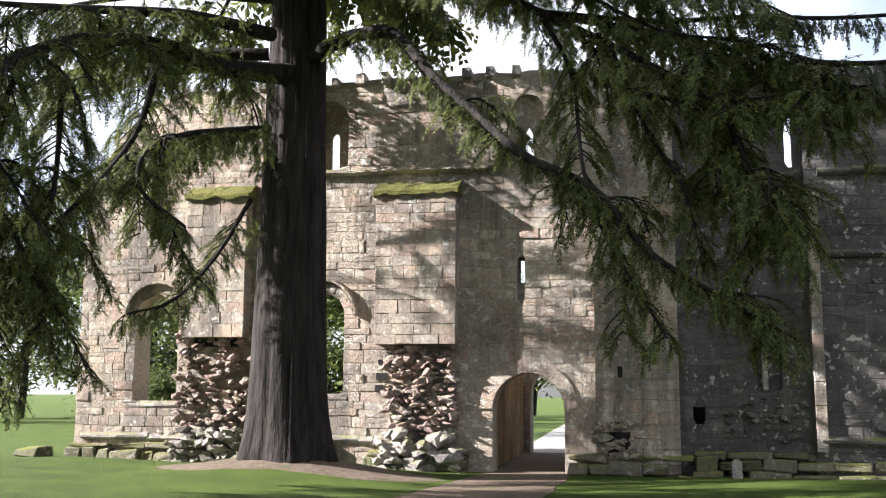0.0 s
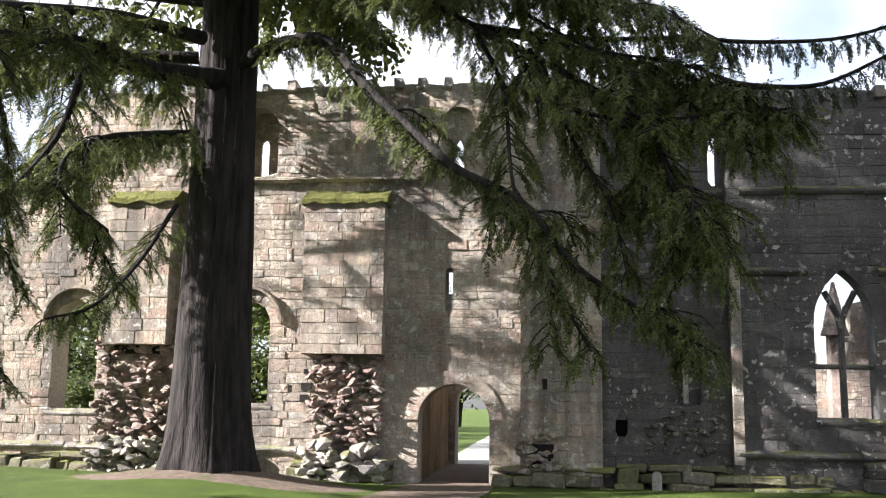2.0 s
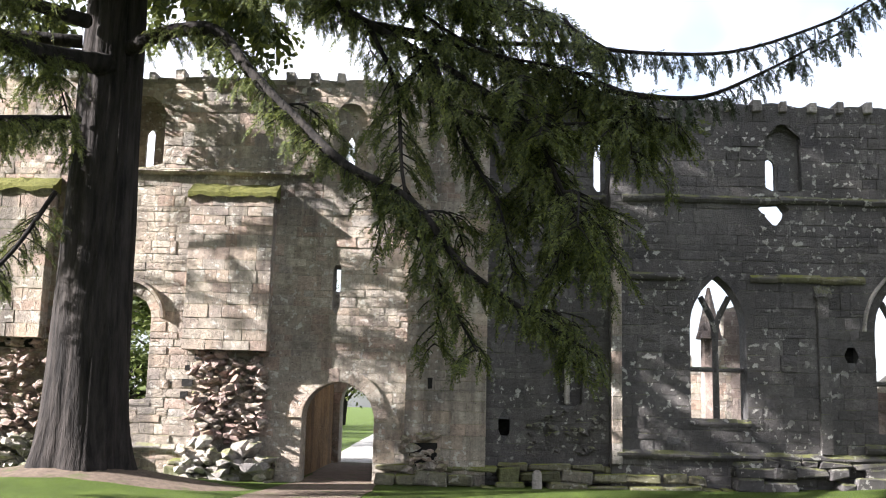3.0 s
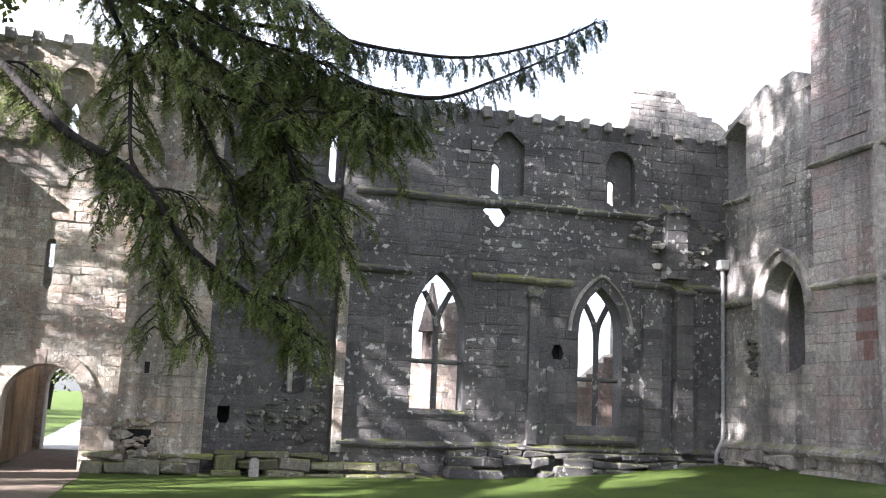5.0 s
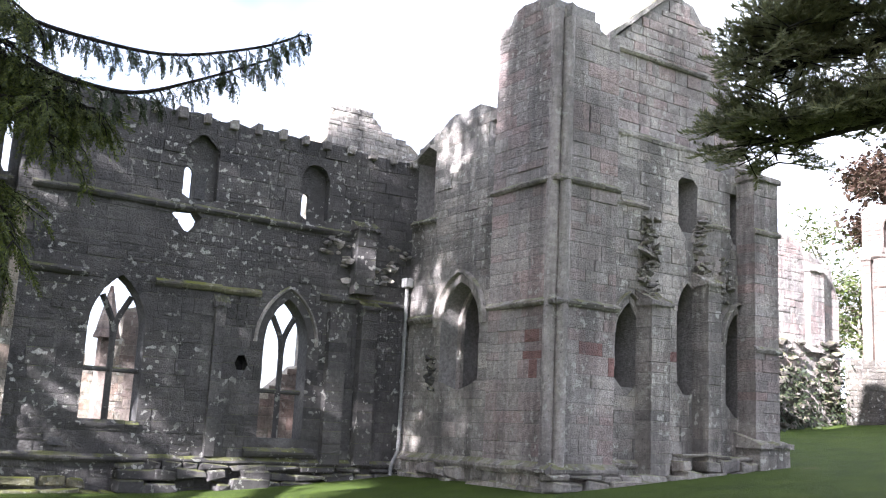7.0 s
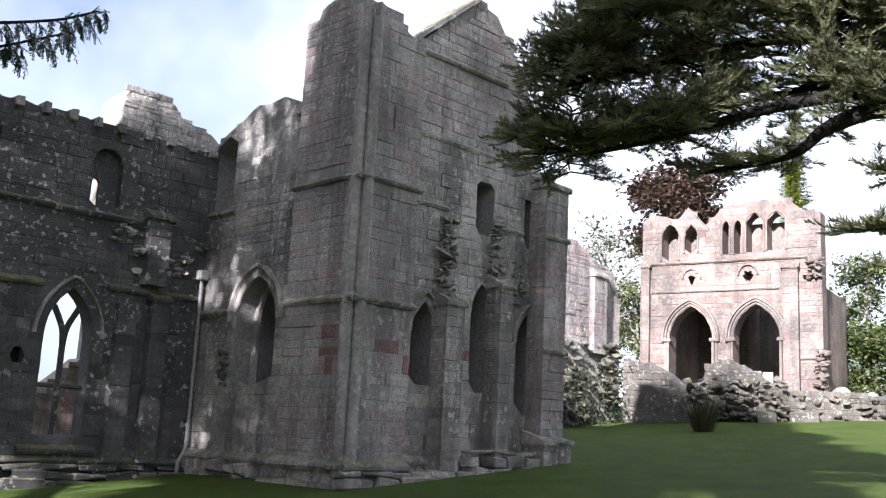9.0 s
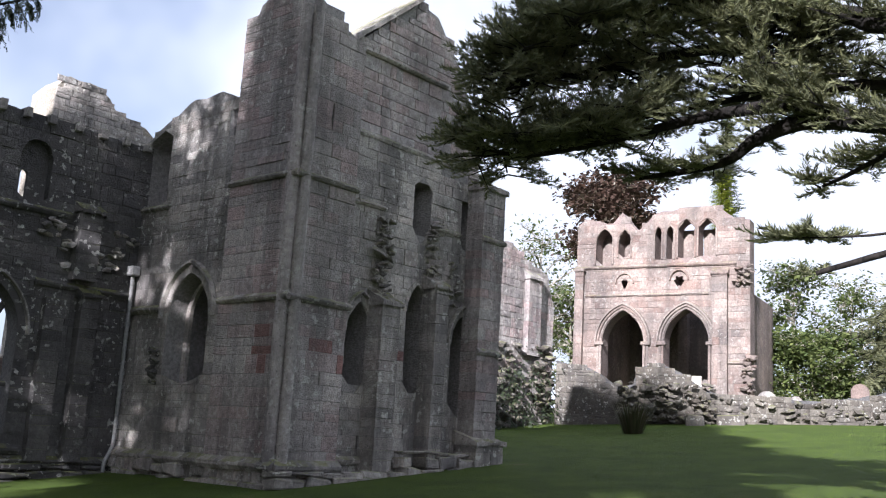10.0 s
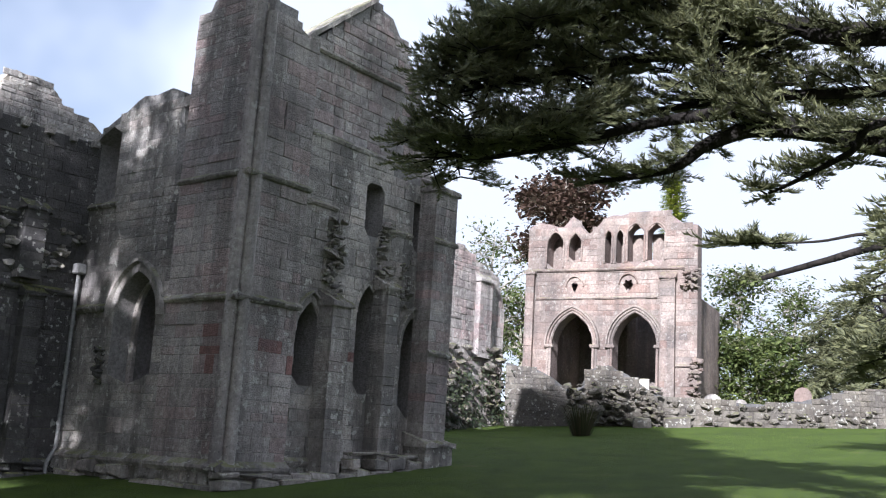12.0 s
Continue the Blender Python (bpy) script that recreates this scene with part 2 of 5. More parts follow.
def top_at(top, x):
    for (xa, za), (xb, zb) in zip(top, top[1:]):
        if xa <= x <= xb:
            return za + (zb - za) * (x - xa) / max(xb - xa, 1e-6)
    return top[0][1] if x < top[0][0] else top[-1][1]


def slab(bm, outline, holes, y0, y1):
    """A plate between y0 and y1 with openings through it."""
    edges = []
    for loop in [outline] + holes:
        vs = [bm.verts.new((x, y0, z)) for x, z in loop]
        edges += [bm.edges.new((a, b)) for a, b in zip(vs, vs[1:] + vs[:1])]
    done = bmesh.ops.triangle_fill(bm, use_beauty=True, use_dissolve=False, edges=edges)
    faces = [g for g in done["geom"] if isinstance(g, bmesh.types.BMFace)]
    ext = bmesh.ops.extrude_face_region(bm, geom=faces)
    bmesh.ops.translate(bm, verts=[g for g in ext["geom"] if isinstance(g, bmesh.types.BMVert)], vec=(0, y1 - y0, 0))
    bmesh.ops.recalc_face_normals(bm, faces=bm.faces[:])


def unit_block(seed):
    """A dressed block in a unit box (x, z from 0 to 1, face at y = 0), with worn edges."""
    r = random.Random(seed)
    ix, iz = 0.007, 0.012
    back = [(0, 1, 0), (1, 1, 0), (1, 1, 1), (0, 1, 1)]
    mid = [(x + r.uniform(0.0, 0.007) * (1 if x == 0 else -1), 0.35, z + r.uniform(0.0, 0.012) * (1 if z == 0 else -1)) for x, _, z in back]
    front = [(abs(x - ix - r.uniform(0, 0.014)), r.uniform(0, 0.3), abs(z - iz - r.uniform(0, 0.025))) for x, _, z in back]
    c = (0.5 + r.uniform(-0.15, 0.15), r.uniform(-0.12, 0.1), 0.5 + r.uniform(-0.15, 0.15))
    v = back + mid + front + [c]
    f = []
    for i in range(4):
        j = (i + 1) % 4
        f += [(i, j, 4 + j, 4 + i), (4 + i, 4 + j, 8 + j, 8 + i), (8 + i, 8 + j, 12)]
    return v, f


BLOCKS = [unit_block(s) for s in range(14)]
BLOCK_MESH = {}


def block_mesh(k, material):
    if (k, material.name) not in BLOCK_MESH:
        me = bpy.data.meshes.new("stone_block")
        me.from_pydata(BLOCKS[k][0], [], BLOCKS[k][1])
        me.materials.append(material)
        BLOCK_MESH[k, material.name] = me
    return BLOCK_MESH[k, material.name]


LATE = []   # blocks are laid last


def masonry(name, m, length, z0, top, holes, thick, material, core, label, course=0.28, width=0.5, seed=1, singles=290, near=None, extra=None, proud=0.022, rough=0.018, category="", wave=0.0, sneck=0.0):
    """A wall of coursed blocks. m: its frame (x along the face, y into the wall, z up); top: its broken skyline; holes: outlines of the openings."""
    r = random.Random(seed)
    wall = thing(name, m, label, category or "wall", kind="structure" if not category else "")
    sky_line = []
    x = length
    while x > 0:
        sky_line.append((x, top_at(top, x) + r.uniform(-0.06, 0.05)))
        x -= r.uniform(0.25, 0.5)
    sky_line.append((0, top_at(top, 0)))
    bm = bmesh.new()
    slab(bm, [(0, z0), (length, z0)] + sky_line, holes, 0.0, thick)
    part("core", bm, core, wall)
    todo, loose = [], []

    def sway(x, zz):
        return wave * noise.noise(Vector((x * 0.8 + seed * 7.3, zz * 1.7, seed)))
    z = z0
    while z < max(t[1] for t in top):
        h = course * r.choice((0.62, 0.8, 0.95, 1.0, 1.15, 1.4)) * r.uniform(0.92, 1.08)
        lo, hi = z + 0.003, z + h - 0.003
        cuts = []
        for p in holes:
            a, b = span(p, lo), span(p, hi)
            if a or b:
                c = ((a or b)[0] + (a or b)[1]) / 2
                cuts.append((a or (c, c), b or (c, c)))
        cuts.sort(key=lambda c: c[0][0] + c[1][0])
        x_lo = x_hi = -r.uniform(0, 0.03)
        free = []
        for a, b in cuts:
            free.append((x_lo, x_hi, a[0], b[0]))
            x_lo, x_hi = max(x_lo, a[1]), max(x_hi, b[1])
        free.append((x_lo, x_hi, length, length))
        for l0, l1, r0, r1 in free:
            if (r0 + r1 - l0 - l1) / 2 < 0.05:
                continue
            xa, xb, x0_, x1_ = (l0 + l1) / 2, (r0 + r1) / 2, (l0, l1), (r0, r1)
            steps, x = [], xa
            while x < xb - 0.12:
                w = width * r.choice((0.45, 0.6, 0.75, 0.9, 1.0, 1.2, 1.6)) * r.uniform(0.8, 1.2)
                if xb - (x + w) < 0.16:
                    w = xb - x
                steps.append((x, x + w))
                x += w
            for i, (p, q) in enumerate(steps):
                if hi > top_at(top, (p + q) / 2) + 0.08:
                    continue
                pa = x0_ if i == 0 else (p, p)
                qa = x1_ if i == len(steps) - 1 else (q, q)
                g, d, k = 0.003, r.uniform(0.0, rough) + (r.uniform(0, 0.03) if r.random() < 0.12 else 0), r.randrange(len(BLOCKS))
                if r.random() < 0.03:
                    d = -0.5 * proud
                square = abs(pa[0] - pa[1]) < 1e-4 and abs(qa[0] - qa[1]) < 1e-4
                inside = near is None or (near[0] <= p <= near[1] and near[2] <= lo <= near[3])
                b0, b1 = lo + sway((p + q) / 2, lo), hi + sway((p + q) / 2, hi)
                cut = b0 + (b1 - b0) * r.uniform(0.35, 0.65)
                for c0, c1 in (((b0, cut - 0.004), (cut + 0.004, b1)) if square and r.random() < sneck else ((b0, b1),)):
                    (todo if square and inside else loose).append((pa[0] + g, qa[0] - g, pa[1] + g, qa[1] - g, c0, c1, proud + d, k))
                    d, k = r.uniform(0.0, rough), r.randrange(len(BLOCKS))
        z += h
    r.shuffle(todo)
    loose += todo[singles:]
    todo = todo[:singles]

    def lay():
        for a, b, c, d_, lo, hi, out, k in todo:
            ob = new("stone_block", block_mesh(k, extra[0] if extra and 2.5 < lo < 3.6 and r.random() < extra[1] else material))
            ob.parent = wall
            ob.matrix_basis = Matrix.LocRotScale((a, -out, lo), None, (b - a, out + 0.02, hi - lo))
        vs, fs = [], []
        for a, b, c, d_, lo, hi, out, k in loose:
            n = len(vs)
            for x, y, zz in BLOCKS[k][0]:
                xl, xr = a + (c - a) * zz, b + (d_ - b) * zz
                vs.append((xl + (xr - xl) * x, -out + y * (out + 0.02), lo + (hi - lo) * zz))
            fs += [tuple(n + i for i in f) for f in BLOCKS[k][1]]
        if vs:
            tagged(raw("stone_blocks", vs, fs, material, wall), kind="stuff")
    LATE.append(lay)
    return wall


def voussoirs(wall, cx, w, zs, za, ring, depth, proud, n, material, name="arch_stone"):
    """Wedge stones round the head of an opening, each an object."""
    inner = arch(cx, w, zs, zs, za, n)[2:]
    outer = arch(cx, w + 2 * ring, zs, zs, za + ring * 1.05, n)[2:]
    for i in range(len(inner) - 1):
        q = [inner[i], inner[i + 1], outer[i + 1], outer[i]]
        c = (sum(p[0] for p in q) / 4, sum(p[1] for p in q) / 4)
        q = [(c[0] + (x - c[0]) * 0.955, c[1] + (z - c[1]) * 0.955) for x, z in q]
        bm = bmesh.new()
        o = proud + random.uniform(0, 0.015)
        vs = [bm.verts.new((x, y, z)) for y in (-o, depth) for x, z in q]
        for f in ((0, 1, 2, 3), (7, 6, 5, 4), (0, 4, 5, 1), (1, 5, 6, 2), (2, 6, 7, 3), (3, 7, 4, 0)):
            bm.faces.new([vs[k] for k in f])
        bmesh.ops.recalc_face_normals(bm, faces=bm.faces[:])
        part(name, bm, material, wall)


def hood(wall, cx, w, zs, za, ring, proud, material, drop=0.0, name="hood_mould"):
    """A moulded band over an arch, thrown forward of the face."""
    lines = []
    for off, y in ((0.0, -0.02), (0.03, -proud), (ring - 0.03, -proud), (ring, -0.02)):
        o = arch(cx, w + 2 * off, zs - drop, zs, za + off * 1.05, 10)
        lines.append([(x, y, z) for x, z in o[1:] + o[:1]])
    bm = bmesh.new()
    rows = [[bm.verts.new(p) for p in l] for l in lines]
    for a, b in zip(rows, rows[1:]):
        for i in range(len(a) - 1):
            bm.faces.new((a[i], a[i + 1], b[i + 1], b[i]))
    for k in (0, -1):
        bm.faces.new([row[k] for row in rows])
    bmesh.ops.recalc_face_normals(bm, faces=bm.faces[:])
    part(name, bm, material, wall)


def course_band(wall, x0, x1, z, h, out, material, name="string_course", slope=0.5, seed=3, y=0.0):
    """A projecting moulding with a weathered upper slope, in lengths of uneven wear."""
    r = random.Random(seed)
    bm = bmesh.new()
    x = x0
    while x < x1 - 0.05:
        e = min(x1, x + r.uniform(0.5, 1.1))
        o, dz = out * r.uniform(0.75, 1.08), r.uniform(-0.015, 0.015)
        prof = [(0.0, z - h * 0.5), (-o * 0.6, z - h * 0.5), (-o, z - h * 0.15), (-o, z + h * 0.1), (0.0, z + h * (0.1 + slope))]
        a = [bm.verts.new((x + 0.004, y + p + r.uniform(-0.01, 0.01), q + dz)) for p, q in prof]
        b = [bm.verts.new((e - 0.004, y + p + r.uniform(-0.01, 0.01), q + dz)) for p, q in prof]
        for i in range(len(prof) - 1):
            bm.faces.new((a[i], b[i], b[i + 1], a[i + 1]))
        bm.faces.new(a[::-1])
        bm.faces.new(b)
        x = e
    part(name, bm, material, wall)


def lump(seed):
    r = random.Random(seed)
    bm = bmesh.new()
    bmesh.ops.create_icosphere(bm, subdivisions=1, radius=0.5)
    for v in bm.verts:
        v.co *= r.uniform(0.5, 1.35)
    me = bpy.data.meshes.new("rubble_stone")
    bm.to_mesh(me)
    bm.free()
    return me


LUMPS = {}


def rubble(parent, x0, x1, z0, z1, y, depth, count, size, material, seed, name="rubble_stone", hang=0.4):
    """Torn masonry core: uneven stones bedded in the face of a wall."""
    r = random.Random(seed)
    if material.name not in LUMPS:
        LUMPS[material.name] = [lump(k) for k in range(9)]
        for me in LUMPS[material.name]:
            me.materials.append(material)
    for _ in range(count):
        s = size * r.uniform(0.55, 1.5)
        ob = new(name, r.choice(LUMPS[material.name]))
        ob.parent = parent
        ob.matrix_basis = Matrix.LocRotScale((r.uniform(x0, x1), y + r.uniform(-depth, depth * 0.3), r.uniform(z0, z1)), Euler((r.uniform(-hang, hang), r.uniform(-hang, hang), r.uniform(-3, 3))), (s * r.uniform(1, 1.7), s, s * r.uniform(0.5, 0.85)))


def foot_stones(name, m, length, z0, z1, out, material, label, seed):
    """A low footing of big weathered blocks, in one or two courses."""
    r = random.Random(seed)
    foot = thing(name, m, label, "footing", kind="structure")
    z = z0
    layer = 0
    while z < z1 - 0.02:
        h = min(r.uniform(0.2, 0.32), z1 - z + 0.05)
        x = 0.0
        while x < length:
            w = r.uniform(0.28, 0.95)
            o = out * (1 - 0.35 * layer) * r.uniform(0.7, 1.1)
            bm = bmesh.new()
            box_bm(bm, x + 0.01, min(x + w, length) - 0.01, -o, 0.25, z, z + h * r.uniform(0.7, 1.1), 0.055, r)
            bmesh.ops.bevel(bm, geom=bm.edges[:], offset=0.03, segments=1, affect="EDGES")
            if r.random() > 0.08:
                part("footing_stone", bm, material, foot)
            else:
                bm.free()
            x += w
        z += h
        layer += 1
    return foot


def tube(points, radii, sides=9, rough=0.0, seed=0):
    """Verts and faces of a tapered limb along points."""
    r = random.Random(seed)
    pts = [Vector(p) for p in points]
    vs, fs = [], []
    side = Vector((1, 0, 0))
    for i, p in enumerate(pts):
        d = (pts[min(i + 1, len(pts) - 1)] - pts[max(i - 1, 0)]).normalized()
        u = d.cross(side)
        if u.length < 0.1:
            u = d.cross(Vector((0, 1, 0)))
        u.normalize()
        v = d.cross(u)
        for k in range(sides):
            a = 2 * math.pi * k / sides
            q = radii[i] * (1 + r.uniform(-rough, rough))
            vs.append(tuple(p + u * (math.cos(a) * q) + v * (math.sin(a) * q)))
    for i in range(len(pts) - 1):
        for k in range(sides):
            j = (k + 1) % sides
            fs.append((i * sides + k, i * sides + j, (i + 1) * sides + j, (i + 1) * sides + k))
    return vs, fs


def smooth_line(pts, per=5):
    """Catmull-Rom through a few points."""
    p = [Vector(q) for q in pts]
    p = [2 * p[0] - p[1]] + p + [2 * p[-1] - p[-2]]
    out = []
    for i in range(1, len(p) - 2):
        for k in range(per):
            t = k / per
            a, b, c, d = p[i - 1:i + 3]
            out.append(0.5 * (2 * b + (c - a) * t + (2 * a - 5 * b + 4 * c - d) * t * t + (3 * b - a - 3 * c + d) * t ** 3))
    out.append(p[-2])
    return out


def frond(seed, pairs, length, leaf, wide):
    """A flat spray: a stem with narrow leaflets on both sides, each a folded pair of triangles."""
    r = random.Random(seed)
    vs, fs = [(0, 0.006, 0), (0, -0.006, 0), (length, 0, -0.06 * length)], [(0, 1, 2)]
    for i in range(pairs):
        t = (i + 0.6) / pairs
        for s in (1, -1):
            a = math.radians(r.uniform(30, 62)) * s
            ln = leaf * (1.15 - 0.65 * t) * r.uniform(0.7, 1.25)
            x, z = t * length, -0.06 * length * t * t + r.uniform(-0.012, 0.012)
            d = Vector((math.cos(a), math.sin(a), r.uniform(-0.7, 0.45)))
            q = Vector((-math.sin(a), math.cos(a), 0)) * wide * r.uniform(0.7, 1.2)
            b = Vector((x, 0, z))
            n = len(vs)
            vs += [tuple(b), tuple(b + d * ln * 0.5 + q), tuple(b + d * ln), tuple(b + d * ln * 0.5 - q + Vector((0, 0, 0.4 * wide)))]
            fs += [(n, n + 1, n + 2), (n, n + 2, n + 3)]
    return np.array(vs), np.array(fs)


def shoot(seed, count, length, thick):
    """A cedar twig: short bristly shoots that stand up from it, each a tapered folded blade."""
    r = random.Random(seed)
    vs, fs = [], []
    for i in range(count):
        t = i / count
        a = r.uniform(-1.1, 1.1)
        b = Vector((t * length, 0, 0))
        d = Vector((r.uniform(0.35, 0.9), math.sin(a), r.uniform(-0.12, 0.55))).normalized()
        ln, w = length * r.uniform(0.16, 0.34), thick * r.uniform(0.6, 1.1)
        u = d.cross(Vector((0, 0, 1))).normalized()
        v = d.cross(u)
        n = len(vs)
        e = u * math.cos(a) + v * math.sin(a)
        bend = Vector((0, 0, 0.12 * ln))
        vs += [tuple(b), tuple(b + d * ln * 0.45 + e * w - bend), tuple(b + d * ln), tuple(b + d * ln * 0.45 - e * w - bend * 0.6)]
        fs += [(n, n + 1, n + 2), (n, n + 2, n + 3)]
    return np.array(vs), np.array(fs)


def scatter(name, kinds, places, material, parent, kind=""):
    """One mesh of many sprays. places: (kind, point, forward, up, scale)."""
    V, F, base = [], [], 0
    for k, p, f, u, s in places:
        v, fc = kinds[k]
        f = f.normalized()
        side = u.cross(f)
        if side.length < 1e-3:
            side = f.orthogonal()
        side.normalize()
        up = f.cross(side)
        m = np.array((f, side, up)) * s
        V.append(v @ m + np.array(p))
        F.append(fc + base)
        base += len(v)
    V, F = np.concatenate(V), np.concatenate(F)
    me = bpy.data.meshes.new(name)
    me.vertices.add(len(V))
    me.vertices.foreach_set("co", V.astype(np.float32).ravel())
    me.loops.add(F.size)
    me.loops.foreach_set("vertex_index", F.astype(np.int32).ravel())
    me.polygons.add(len(F))
    me.polygons.foreach_set("loop_start", np.arange(0, F.size, 3, dtype=np.int32))
    me.update(calc_edges=True)
    me.materials.append(material)
    ob = new(name, me)
    ob.parent = parent
    return tagged(ob, kind=kind) if kind else ob


def bough(places, wood, line, r, gap, reach, droop, per, kinds, size, lift=0.0, start=0.0, thin=0.012):
    """Side branches along a limb, both ways, drooping, each set with sprays."""
    total, nxt = sum((b - a).length for a, b in zip(line, line[1:])), 0.0
    run = 0.0
    for a, b in zip(line, line[1:]):
        seg = b - a
        d = seg.normalized()
        while nxt < run + seg.length:
            t = nxt / total
            nxt += gap * r.uniform(0.6, 1.4)
            if t < start:
                continue
            p = a + d * (nxt - run)
            for s in (1, -1):
                if r.random() < 0.12:
                    continue
                side = d.cross(Vector((0, 0, 1)))
                side = side.normalized() if side.length > 0.2 else Vector((r.uniform(-1, 1), r.uniform(-1, 1), 0)).normalized()
                ln = reach * r.uniform(0.35, 1.1) * (1.0 - 0.45 * t)
                way = (side * s + d * r.uniform(0.2, 0.9) + Vector((0, 0, r.uniform(-0.25, 0.2) + lift))).normalized()
                q, pts = Vector(p), [Vector(p)]
                n = max(3, int(ln / 0.16 * per))
                for i in range(n):
                    way = (way + Vector((r.uniform(-0.24, 0.24), r.uniform(-0.24, 0.24), r.uniform(-0.12, 0.12) - droop * r.uniform(0.4, 1.6) / n))).normalized()
                    q = q + way * ln / n
                    pts.append(Vector(q))
                    for e in (1, -1):
                        if r.random() < 0.85:
                            sw = way.cross(Vector((0, 0, 1)))
                            f = way * r.uniform(0.5, 1.1) + sw * e * r.uniform(0.2, 0.9) + Vector((r.uniform(-0.35, 0.35), r.uniform(-0.35, 0.35), r.uniform(-0.3, 0.2) - droop * r.uniform(0.0, 0.6) + lift))
                            places.append((r.randrange(kinds), q, f, Vector((r.uniform(-0.4, 0.4), r.uniform(-0.4, 0.4), 1)), size * r.uniform(0.65, 1.25)))
                v, f = tube(pts[::2] if len(pts) > 4 else pts, [thin * (1 - 0.8 * i / len(pts)) + 0.003 for i in range(0, len(pts), 2 if len(pts) > 4 else 1)], 3)
                k = len(wood[0])
                wood[0].extend(v)
                wood[1].extend(tuple(k + j for j in g) for g in f)
        run += seg.length

# ---- ground ----


def ground_z(x, y):
    rise = 0.1 * (math.sqrt((x - 8) ** 2 + 4) + x - 8) / 2
    far = max(0.0, x - 46)
    z = min(rise, 0.1 * 38 + 0.02 * far) - 0.06
    d = math.hypot(x + 7.0, (y - 19.3))
    z += 0.42 * math.exp(-(d / 1.9) ** 2) * (1 if y < 22 else 0)
    z += 0.05 * noise.noise(Vector((x * 0.12, y * 0.12, 0)))
    if y < 21.5:
        z += 0.22 * math.exp(-((x + 13.5) / 5) ** 2)
    return z


def axis_steps(a, b, step):
    out = [a + step * i for i in range(int((b - a) / step) + 1)]
    d = step
    lo, hi = [out[0]], [out[-1]]
    while hi[-1] < 1900:
        d *= 1.35
        hi.append(hi[-1] + d)
        lo.append(lo[-1] - d)
    return lo[:0:-1] + out + hi[1:]


gx, gy = axis_steps(-30, 60, 0.8), axis_steps(-10, 46, 0.8)
tagged(raw("ground", [(x, y, ground_z(x, y)) for y in gy for x in gx],
           [(j * len(gx) + i, j * len(gx) + i + 1, (j + 1) * len(gx) + i + 1, (j + 1) * len(gx) + i) for j in range(len(gy) - 1) for i in range(len(gx) - 1)], m_lawn, smooth=True),
       "close-mown green lawn that rises gently towards the church", "lawn", kind="structure")


def strip(name, a, b, wa, wb, material, label, n=14):
    vs, fs = [], []
    for i in range(n + 1):
        t = i / n
        x, y, w = a[0] + (b[0] - a[0]) * t, a[1] + (b[1] - a[1]) * t, wa + (wb - wa) * t
        for k in range(5):
            q = x + w * (k / 4 - 0.5) + 0.1 * noise.noise(Vector((k * 3.1, y * 0.8, 2)))
            vs.append((q, y, ground_z(q, y) + 0.012))
    for i in range(n):
        for k in range(4):
            fs.append((i * 5 + k, i * 5 + k + 1, i * 5 + k + 6, i * 5 + k + 5))
    return tagged(raw(name, vs, fs, material, smooth=True), label, "path", kind="structure")


strip("path", (-2.3, 22.9), (-2.9, 13.0), 1.7, 2.6, m_path, "worn earth path that leads to the arched doorway")
strip("path", (-2.2, 22.95), (-2.5, 29.6), 2.0, 2.0, m_path, "earth floor of the vaulted passage")
strip("path", (-2.6, 29.8), (-3.4, 70.0), 2.2, 2.6, m_gravel, "pale gravel path beyond the passage", 40)

# ---- east range of the cloister ----


def wall_frame(x, y, dx=1.0, dy=0.0):
    d = Vector((dx, dy, 0)).normalized()
    return Matrix(((d.x, -d.y, 0, x), (d.y, d.x, 0, y), (0, 0, 1, 0), (0, 0, 0, 1)))


S0 = -13.3
F_S = wall_frame(S0, 22.0)
win_l = arch(2.0, 1.1, 1.37, 3.45, 4.0)
win_m = arch(6.11, 1.1, 1.54, 3.45, 4.0)
up_l = arch(6.2, 0.95, 6.85, 8.1, 8.57)
door_h = arch(10.91, 1.58, -0.3, 1.33, 2.12)
slit_h = rect(10.68, 10.85, 3.65, 4.72)
up_m = arch(10.94, 0.8, 6.9, 8.1, 8.5)
south = masonry("wall_1", F_S, 14.15, -0.6, [(0, 6.6), (0.5, 7.4), (1.2, 8.5), (2.2, 9.0), (14.15, 9.06)],
                [win_l, win_m, up_l, door_h, slit_h, up_m], 0.75, m_warm, m_mortar, "tall sunlit wall of weathered warm sandstone blocks", 0.23, 0.36, 4, near=(4.6, 14, 0.3, 6.6), wave=0.07, sneck=0.14, rough=0.016, proud=0.012)
voussoirs(south, 2.0, 1.1, 3.45, 4.0, 0.2, 0.3, 0.02, 6, m_warm)
voussoirs(south, 6.11, 1.1, 3.45, 4.0, 0.2, 0.3, 0.02, 6, m_warm)
hood(south, 2.0, 1.52, 3.45, 4.21, 0.11, 0.13, m_warm)
hood(south, 6.11, 1.52, 3.45, 4.21, 0.11, 0.13, m_warm)
voussoirs(south, 10.91, 1.58, 1.33, 2.12, 0.3, 0.35, 0.05, 7, m_warm)
voussoirs(south, 6.2, 0.95, 8.1, 8.57, 0.16, 0.3, 0.02, 5, m_warm)
course_band(south, 5.1, 10.35, 6.8, 0.14, 0.16, m_warm, seed=5)
course_band(south, 0.2, 7.4, 0.62, 0.16, 0.12, m_grey, "plinth_moulding", seed=6)


def back_panel(wall, outline, slits, depth, material, name="recess_back", label=""):
    bm = bmesh.new()
    slab(bm, outline, slits, depth, depth + 0.1)
    part(name, bm, material, wall, label)


